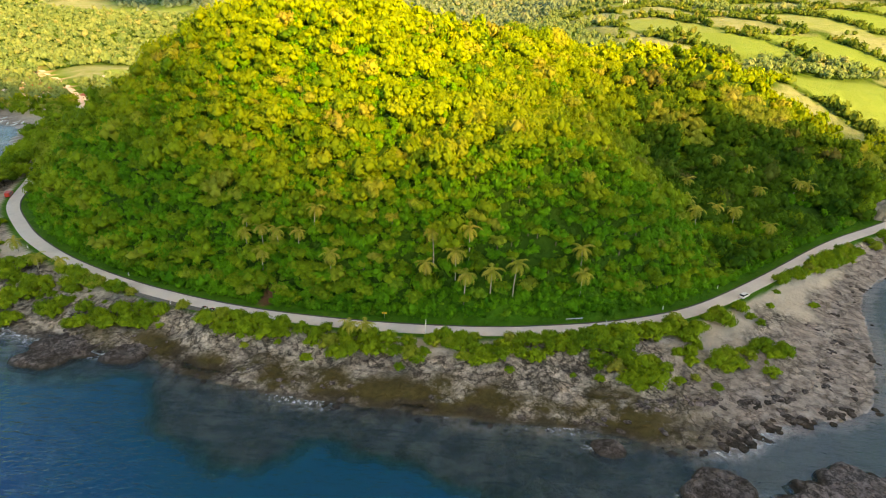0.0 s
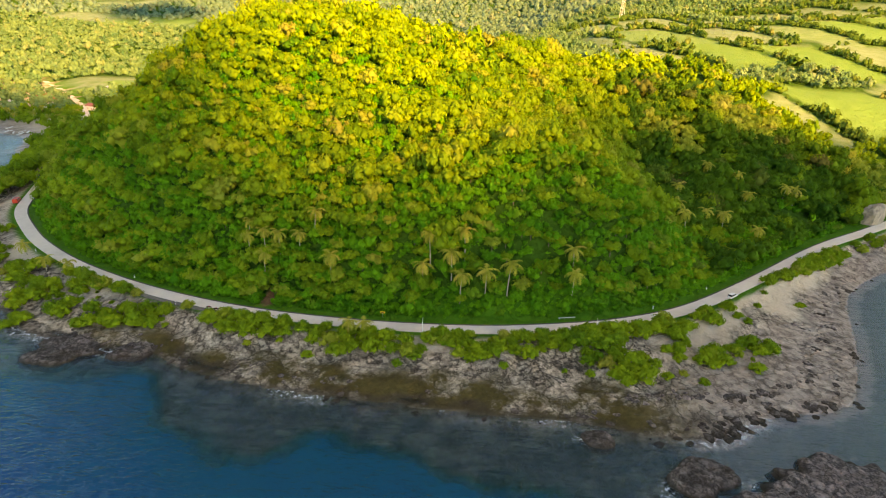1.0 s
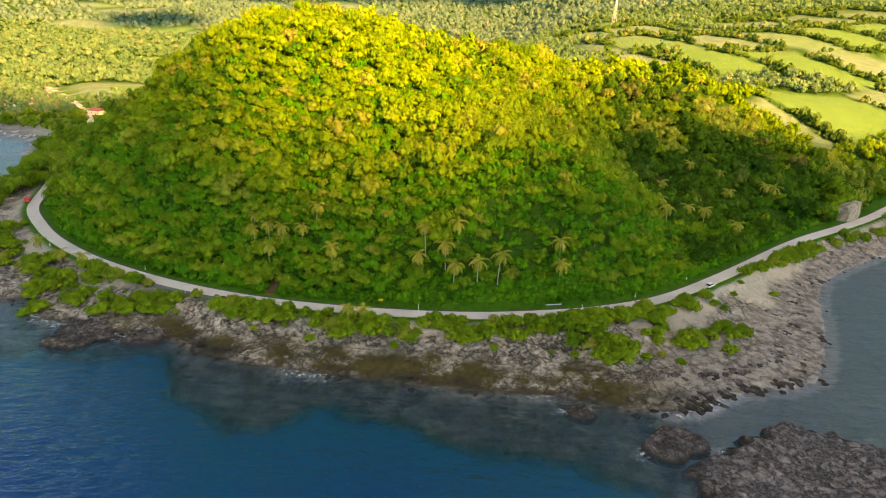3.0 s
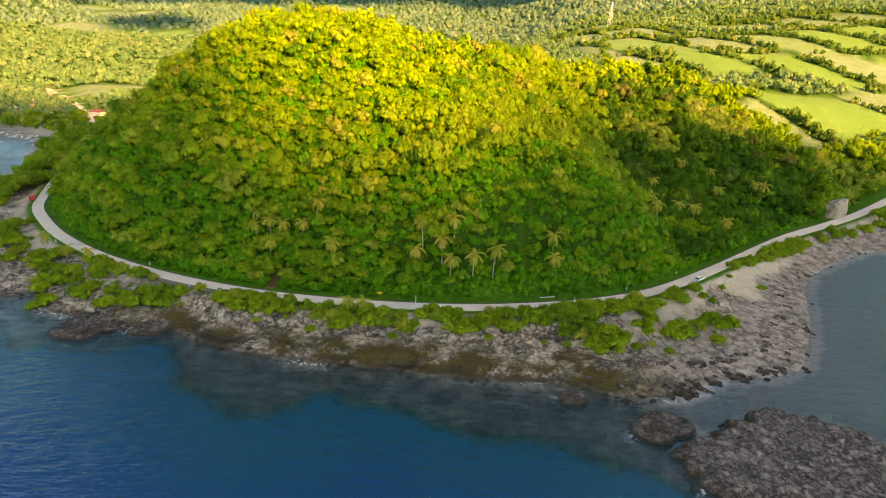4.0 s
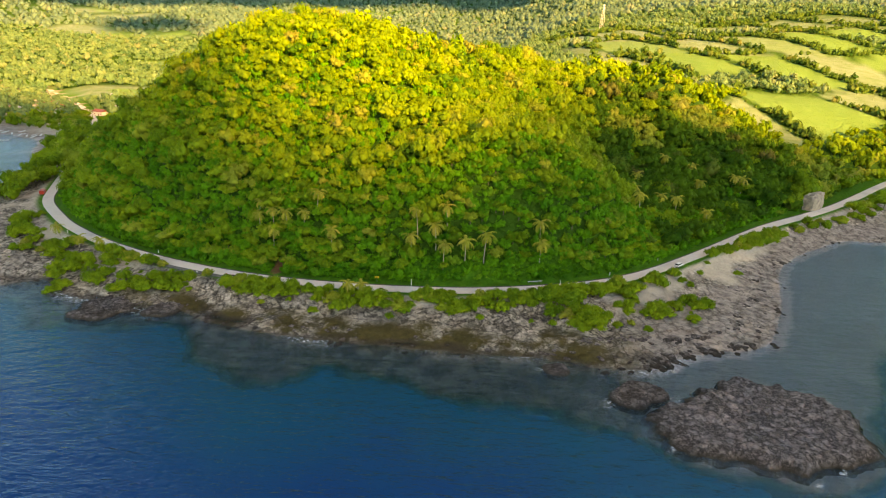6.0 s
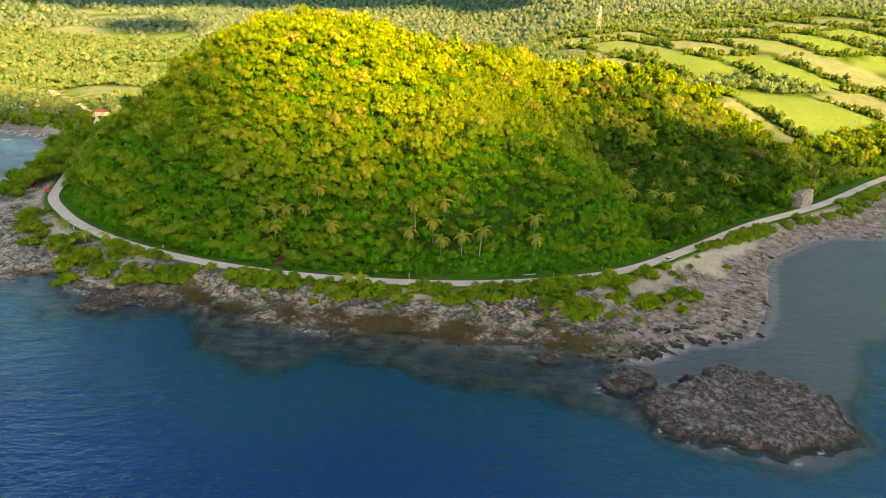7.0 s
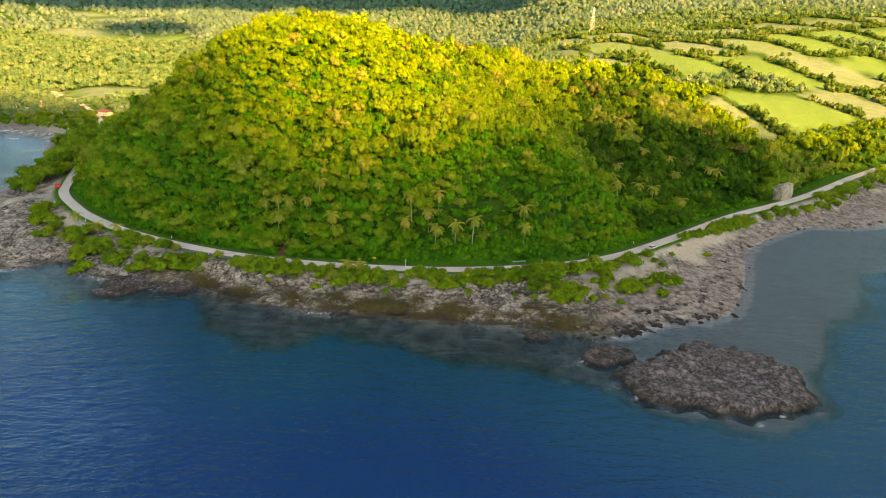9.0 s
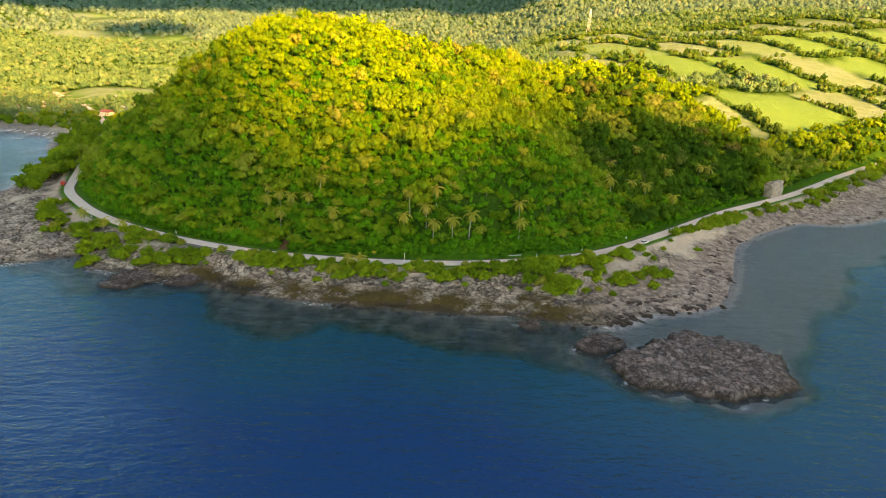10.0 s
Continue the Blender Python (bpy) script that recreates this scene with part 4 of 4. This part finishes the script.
rng = np.random.default_rng(21)
boulders = [boulder(rng, "dark jagged reef rock on the shore") for _ in range(9)]
RIDGES = [(62, 129, 3), (66, 131, 3), (70, 133, 3.4), (58, 131, 2), (74, 136, 2.6), (80, 140, 2.6), (84, 139, 2.4), (88, 139, 2.6), (92, 142, 2.2), (97, 143, 2.2), (72, 143, 2.4), (76, 146, 2.8), (82, 147, 2.6), (88, 150, 2), (96, 153, 1.8), (99, 158, 1.8), (101, 163, 1.6), (50, 141, 2.2), (57, 142, 2.4), (64, 143, 2.0), (44, 139, 2.0), (108, 172, 1.6), (113, 178, 1.8), (119, 186, 1.6), (110, 184, 1.8), (122, 196, 1.6), (128, 203, 1.6), (133, 212, 1.6)]
count = 0
spots = [(x + rng.uniform(-1.3, 1.3) * r, y + rng.uniform(-0.8, 0.8) * r, r * rng.uniform(0.2, 0.55)) for x, y, r in RIDGES for _ in range(6)]
line = SHORE_LINE[2:-2]
for k in range(190):
    i = int(rng.integers(0, len(line) - 1))
    if not -215 < line[i][0] < 250:
        continue
    x, y = line[i] + (line[i + 1] - line[i]) * rng.uniform() + [rng.uniform(-2, 2), rng.uniform(-2.5, 7)]
    spots.append((x, y, rng.uniform(0.4, 1.25)))
for x, y, r in spots:
    m = pose(x, y, max(float(ground_height(x, y)), -0.35) + 0.02 * r, 0, 0, rng.uniform(0, 360))
    ob = boulders[count] if count < len(boulders) else copy_thing(boulders[int(rng.integers(len(boulders)))], m)
    ob.matrix_world = m
    ob.scale = (r * rng.uniform(0.8, 1.4), r * rng.uniform(0.6, 1.0), r * rng.uniform(0.4, 0.75))
    count += 1

pale_rock = plain("pale_limestone", (0.4, 0.34, 0.27), 0.9, 0.45, 0.4)
bm = bmesh.new()
bmesh.ops.create_icosphere(bm, subdivisions=4, radius=1)
for p in bm.verts:
    q = Vector(math.copysign(abs(c) ** 0.5, c) for c in p.co)
    k = 1 + 0.22 * noise.noise(q * 1.3) + 0.12 * noise.noise(q * 3.5) + 0.06 * noise.noise(q * 9)
    p.co = Vector((q.x * k * 6.6, q.y * k * 3.4, q.z * k * 6.0))
outcrop = bpy.data.meshes.new("rock_outcrop")
bm.to_mesh(outcrop)
bm.free()
outcrop.materials.append(pale_rock)
crag = tagged(new("rock_outcrop", outcrop), "bare pale limestone outcrop beside the road", "rock")
crag.matrix_world = pose(192, 286, 8.0, 0, 0, 40)
for x, y, r in ((186, 290, 1.9), (192, 295, 2.2), (199, 297, 2.0), (204, 298, 1.6), (181, 283, 1.5), (176, 280, 1.3), (189, 301, 2.4)):
    b = copy_thing(protos[int(rng.integers(len(protos)))], pose(x, y, float(ground_height(x, y, False)) + 1, 0, 0, rng.uniform(0, 360)))
    b.scale = (r, r, r * 1.4)
    tagged(b, "leafy tree growing behind the limestone outcrop", group="trees by the road")

# ---------------------------------------------------------------- man-made things
white_paint = plain("white_paint", (0.78, 0.78, 0.76), 0.4, 0.05, 3)
steel = plain("galvanised_steel", (0.5, 0.5, 0.5), 0.45, 0.1, 4, 0.8)
yellow_paint = plain("yellow_paint", (0.8, 0.5, 0.03), 0.5, 0.08, 4)
red_paint = plain("red_paint", (0.55, 0.05, 0.03), 0.4, 0.1, 3)
rubber = plain("rubber", (0.02, 0.02, 0.02), 0.8, 0.2, 9)
dark_glass = plain("tinted_glass", (0.015, 0.018, 0.02), 0.08, 0.1, 2)
concrete = plain("concrete", (0.45, 0.43, 0.4), 0.9, 0.15, 3)
roof_red = plain("rusty_red_roof", (0.3, 0.11, 0.08), 0.7, 0.3, 0.8)
roof_grey = plain("tin_roof", (0.5, 0.5, 0.5), 0.5, 0.2, 0.8, 0.5)
wall_paint = plain("house_wall", (0.72, 0.68, 0.62), 0.85, 0.12, 1.2)


def part(name, bm, material, parent, label=""):
    me = bpy.data.meshes.new(name)
    bm.to_mesh(me)
    bm.free()
    me.materials.append(material)
    ob = new(name, me)
    ob.parent = parent
    return tagged(ob, label)


def block(x, y, z, sx, sy, sz, bevel=0.0, bm=None):
    bm = bm or bmesh.new()
    made = bmesh.ops.create_cube(bm, size=1, matrix=Matrix.Translation((x, y, z)) @ Matrix.Diagonal((sx, sy, sz, 1)))
    if bevel:
        bmesh.ops.bevel(bm, geom=list({e for v in made["verts"] for e in v.link_edges}), offset=bevel, segments=2, affect="EDGES", profile=0.6)
    return bm


def rod(a, b, r, sides=8, bm=None, r2=None):
    bm = bm or bmesh.new()
    a, b = Vector(a), Vector(b)
    q = (b - a).to_track_quat("Z", "Y").to_matrix().to_4x4()
    bmesh.ops.create_cone(bm, cap_ends=True, segments=sides, radius1=r, radius2=r if r2 is None else r2, depth=(b - a).length, matrix=Matrix.Translation((a + b) / 2) @ q)
    return bm


def car(name, label, paint, length=4.5, width=1.75, tall=1.5, boxy=False):
    thing = tagged(new(name), label, "car")
    bm = bmesh.new()
    side = [(-0.5, 0.22), (-0.5, 0.6), (-0.46, 0.66), (-0.26, 0.7), (0.28, 0.66), (0.48, 0.56), (0.5, 0.22)] if not boxy else [(-0.5, 0.2), (-0.5, 0.95), (-0.46, 1.0), (0.2, 1.0), (0.26, 0.66), (0.48, 0.6), (0.5, 0.2)]
    left = [bm.verts.new((x * length, width / 2, z * tall)) for x, z in side]
    right = [bm.verts.new((x * length, -width / 2, z * tall)) for x, z in side]
    bm.faces.new(left)
    bm.faces.new(right[::-1])
    for i in range(len(side)):
        j = (i + 1) % len(side)
        bm.faces.new((left[j], left[i], right[i], right[j]))
    bmesh.ops.bevel(bm, geom=bm.edges[:], offset=0.06, segments=2, affect="EDGES")
    part("body", bm, paint, thing)
    if not boxy:
        bm = bmesh.new()
        low = [bm.verts.new((x * length, y * width, 0.66 * tall)) for x, y in ((-0.46, -0.45), (0.3, -0.45), (0.3, 0.45), (-0.46, 0.45))]
        top = [bm.verts.new((x * length, y * width, 0.97 * tall)) for x, y in ((-0.36, -0.37), (0.1, -0.37), (0.1, 0.37), (-0.36, 0.37))]
        for i in range(4):
            bm.faces.new((low[i], low[(i + 1) % 4], top[(i + 1) % 4], top[i]))
        bm.faces.new(top)
        bm.faces.new(low[::-1])
        part("window_band", bm, dark_glass, thing, "tinted glass cabin windows")
        part("roof", block(-0.13 * length, 0, 0.98 * tall, 0.47 * length, 0.76 * width, 0.07, 0.025), paint, thing)
    else:
        for s_ in (-1, 1):
            part("window_band", block(-0.12 * length, s_ * width * 0.505, 0.76 * tall, 0.6 * length, 0.03, 0.25 * tall, 0.01), dark_glass, thing, "dark open side windows")
        part("windscreen", block(0.235 * length, 0, 0.82 * tall, 0.03, width * 0.85, 0.26 * tall), dark_glass, thing, "dark glass windscreen")
    for x in (-0.31, 0.31):
        for s_ in (-1, 1):
            wheel = part("wheel", rod((x * length, s_ * (width / 2 - 0.2), 0.32), (x * length, s_ * (width / 2 + 0.02), 0.32), 0.32, 16), rubber, thing, "black rubber wheel")
            part("rim", rod((x * length, s_ * (width / 2 - 0.02), 0.32), (x * length, s_ * (width / 2 + 0.04), 0.32), 0.19, 12), steel, wheel, "grey steel rim")
    for s_ in (-1, 1):
        part("headlight", block(0.495 * length, s_ * width * 0.36, 0.5 * tall, 0.08, 0.32, 0.14, 0.02), white_paint, thing, "clear headlight")
        part("tail_light", block(-0.497 * length, s_ * width * 0.38, 0.55 * tall, 0.06, 0.22, 0.16, 0.02), red_paint, thing, "red tail light")
    return thing


TOP = ROAD_Z + 0.16
car("car", "white compact car driving on the concrete coast road", white_paint).matrix_world = pose(91.0, 196.2, TOP, 0, 0, 40)
car("jeepney", "red boxy passenger jeep on the road's bend", red_paint, 6.0, 2.0, 2.3, True).matrix_world = pose(-213.5, 257.5, TOP, 0, 0, 114)


def motorbike():
    thing = tagged(new("motorbike"), "dark motorbike parked at the road's edge", "motorbike", "parked motorbikes")
    for x in (-0.62, 0.62):
        wheel = part("wheel", rod((x, -0.05, 0.3), (x, 0.05, 0.3), 0.3, 16), rubber, thing, "black rubber wheel")
        part("rim", rod((x, -0.06, 0.3), (x, 0.06, 0.3), 0.16, 12), steel, wheel, "grey steel rim")
    part("frame", block(0.0, 0, 0.5, 0.9, 0.22, 0.3, 0.06), plain("dark_paint", (0.03, 0.03, 0.035), 0.35, 0.1), thing)
    part("tank", block(0.2, 0, 0.78, 0.45, 0.26, 0.2, 0.07), red_paint, thing, "red fuel tank")
    part("seat", block(-0.3, 0, 0.78, 0.62, 0.24, 0.1, 0.04), rubber, thing, "black seat")
    part("fork", rod((0.62, 0, 0.3), (0.45, 0, 1.0), 0.04), steel, thing)
    part("handlebar", rod((0.45, -0.36, 1.02), (0.45, 0.36, 1.02), 0.025), steel, thing)
    return thing


bike = motorbike()
bike.matrix_world = pose(-84.0, 168.9, TOP, 0, 0, 20)
copy_thing(bike, pose(-81.3, 168.0, TOP, 0, 0, 25))
copy_thing(bike, pose(-77.6, 167.1, TOP, 0, 0, -10))

pole = tagged(new("lamp_post"), "white painted roadside post with a small lamp head", "lamp post")
part("pole", rod((0, 0, -0.4), (0, 0, 5.6), 0.13, 10, None, 0.08), white_paint, pole)
part("base", block(0, 0, 0.05, 0.5, 0.5, 0.3, 0.04), concrete, pole, "concrete base")
part("lamp_head", block(0, 0.32, 5.55, 0.18, 0.7, 0.12, 0.03), steel, pole, "grey metal lamp head")
pole.matrix_world = pose(-14.6, 160.2, ROAD_Z)
copy_thing(pole, pose(38.5, 167.0, ROAD_Z, 0, 0, 15)).scale = (1, 1, 0.85)

post = tagged(new("bollard"), "short white concrete marker post by the road", "bollard", "marker posts along the road")
part("shaft", block(0, 0, 0.55, 0.28, 0.28, 1.4, 0.04), white_paint, post)
part("band", block(0, 0, 1.0, 0.3, 0.3, 0.16, 0.01), rubber, post, "black painted band")
post.matrix_world = pose(-119.4, 178.9, ROAD_Z - 0.05)
for x, y in ((-66, 163.0), (-118.6, 187.6), (-167, 205.2), (60.5, 184.5), (-95.5, 170.3), (84, 201.5)):
    copy_thing(post, pose(x, y, ROAD_Z - 0.05))

sign = tagged(new("road_sign"), "yellow curve warning sign on a steel post", "road sign")
part("post", rod((0, 0, -0.3), (0, 0, 2.2), 0.05), steel, sign)
part("panel", block(0, -0.06, 1.9, 1.5, 0.05, 0.7, 0.015), yellow_paint, sign, "yellow panel")
part("arrow", block(-0.1, -0.095, 1.9, 0.9, 0.012, 0.16), rubber, sign, "black arrow bar")
sign.matrix_world = pose(-28, 169.3, ROAD_Z)

rail = tagged(new("guard_rail"), "low white guard rail by the road", "guard rail")
for x in (-2.4, -0.8, 0.8, 2.4):
    part("post", block(x, 0, 0.4, 0.14, 0.14, 1.0, 0.02), concrete, rail)
part("beam", block(0, -0.09, 0.75, 5.6, 0.06, 0.28, 0.02), white_paint, rail, "white painted beam")
rail.matrix_world = pose(30.5, 174.4, ROAD_Z, 0, 0, 13)


def house(w, d, h, roof_material, label):
    thing = tagged(new("house"), label, "house", "village houses")
    part("wall", block(0, 0, h / 2 - 0.4, w, d, h + 0.8), wall_paint, thing)
    bm = bmesh.new()
    o, rise = 0.7, d * 0.24
    pts = [(-w / 2 - o, -d / 2 - o, h), (w / 2 + o, -d / 2 - o, h), (w / 2 + o, 0, h + rise), (-w / 2 - o, 0, h + rise), (-w / 2 - o, d / 2 + o, h), (w / 2 + o, d / 2 + o, h)]
    v = [bm.verts.new(p) for p in pts] + [bm.verts.new((p[0], p[1], p[2] + 0.18)) for p in pts]
    for q in ((6, 7, 8, 9), (9, 8, 11, 10), (3, 2, 1, 0), (4, 5, 2, 3), (0, 1, 7, 6), (5, 4, 10, 11), (1, 2, 8, 7), (2, 5, 11, 8), (3, 0, 6, 9), (4, 3, 9, 10)):
        bm.faces.new([v[i] for i in q])
    for sx in (-1, 1):
        x = sx * (w / 2 - 0.02)
        bm.faces.new([bm.verts.new(p) for p in ((x, -d / 2, h), (x, d / 2, h), (x, 0, h + rise - 0.1))])
    part("roof", bm, roof_material, thing)
    part("door", block(0.1 * w, -d / 2 - 0.03, 1.0, 1.0, 0.1, 2.0, 0.02), bark, thing, "brown wooden door")
    for x in (-0.3, 0.35):
        window = part("window", block(x * w, -d / 2 - 0.03, 1.6, 1.3, 0.1, 1.1, 0.02), white_paint, thing, "white framed window")
        part("pane", block(x * w, -d / 2 - 0.085, 1.6, 1.1, 0.02, 0.9), dark_glass, window)
    return thing


for x, y, w, d, h, turn, mat, label in (
    (-318, 487, 11, 7, 3.4, -20, roof_red, "white house with a faded red roof beside the road"),
    (-306, 497, 9, 6, 3.0, -25, roof_grey, "small white house with a grey tin roof"),
    (-393, 532, 10, 8, 3.2, 12, roof_red, "house with a rusty red roof among palms"),
    (-367, 516, 9, 7, 3.2, 30, roof_red, "low house with a red roof under trees"),
    (-398, 500, 8, 6, 3.0, -8, roof_grey, "low village house with a tin roof near the beach"),
    (-352, 478, 8, 6, 3.0, 40, roof_grey, "tin-roofed hut behind the beach"),
    (-424, 560, 10, 7, 3.2, 5, roof_red, "house with a dull red roof in the grove"),
    (-345, 560, 9, 6, 3.0, -12, roof_grey, "small house at the edge of the meadow"),
):
    house(w, d, h, mat, label).matrix_world = pose(x, y, float(ground_height(x, y)), 0, 0, turn)


def boat(label):
    thing = tagged(new("outrigger_boat"), label, "boat", "outrigger boats")
    bm = bmesh.new()
    rows = []
    for x in np.linspace(-1, 1, 9):
        b = 0.55 * (1 - abs(x) ** 2.4) + 0.03
        k = 0.35 * abs(x) ** 3
        rows.append([bm.verts.new((3.6 * x, b, 0.75 + k)), bm.verts.new((3.6 * x, b * 0.5, 0.15 + k)), bm.verts.new((3.6 * x, -b * 0.5, 0.15 + k)), bm.verts.new((3.6 * x, -b, 0.75 + k))])
    for p, q in zip(rows[:-1], rows[1:]):
        for i in range(4):
            bm.faces.new((p[i], q[i], q[(i + 1) % 4], p[(i + 1) % 4]))
    part("hull", bm, white_paint, thing)
    for s_ in (-1, 1):
        part("outrigger", rod((-2.6, s_ * 2.2, 0.25), (2.6, s_ * 2.2, 0.25), 0.08), pale_bark, thing, "bamboo float")
    for x in (-1.3, 1.3):
        part("crossbeam", rod((x, -2.25, 0.45), (x, 2.25, 0.45), 0.05), pale_bark, thing, "bamboo crossbeam")
    return thing


ferry = boat("white wooden outrigger boat afloat in the bay")
ferry.matrix_world = pose(-339, 396, -0.1, 0, 0, 12)
for x, y in ((-333, 412), (-326, 409.5), (-341, 416), (-349, 418), (-357, 422), (-321, 411), (-345, 424), (-366, 427), (-330, 417), (-338, 421)):
    tagged(copy_thing(ferry, pose(x, y, float(ground_height(x, y)) - 0.1, 0, 0, rng.uniform(60, 120))), "white wooden outrigger boat drawn up on the beach")


def lattice_tower(height):
    thing = tagged(new("radio_tower"), "tall white lattice radio tower on the wooded ridge", "tower")
    half = lambda z: 2.8 - 2.0 * z / height
    levels = np.linspace(0, height, 10)
    for sx, sy in ((1, 1), (1, -1), (-1, 1), (-1, -1)):
        part("leg", rod((sx * half(0), sy * half(0), -1), (sx * half(height), sy * half(height), height), 0.16, 6), white_paint, thing)
    for a, b in zip(levels[:-1], levels[1:]):
        p, q = half(a), half(b)
        for u, v in (((-p, -p), (q, -q)), ((p, -p), (q, q)), ((p, p), (-q, q)), ((-p, p), (-q, -q))):
            part("brace", rod((*u, a), (*v, b), 0.07, 5), white_paint, thing)
    for z in (height * 0.97, height * 0.86):
        part("antenna", rod((0, 0, z - 1.6), (0, 0, z + 1.6), 0.9, 10), white_paint, thing, "white antenna cluster")
    return thing


base = float(ground_height(217, 994))
lattice_tower(117 - base).matrix_world = pose(217, 994, base, 0, 0, 20)
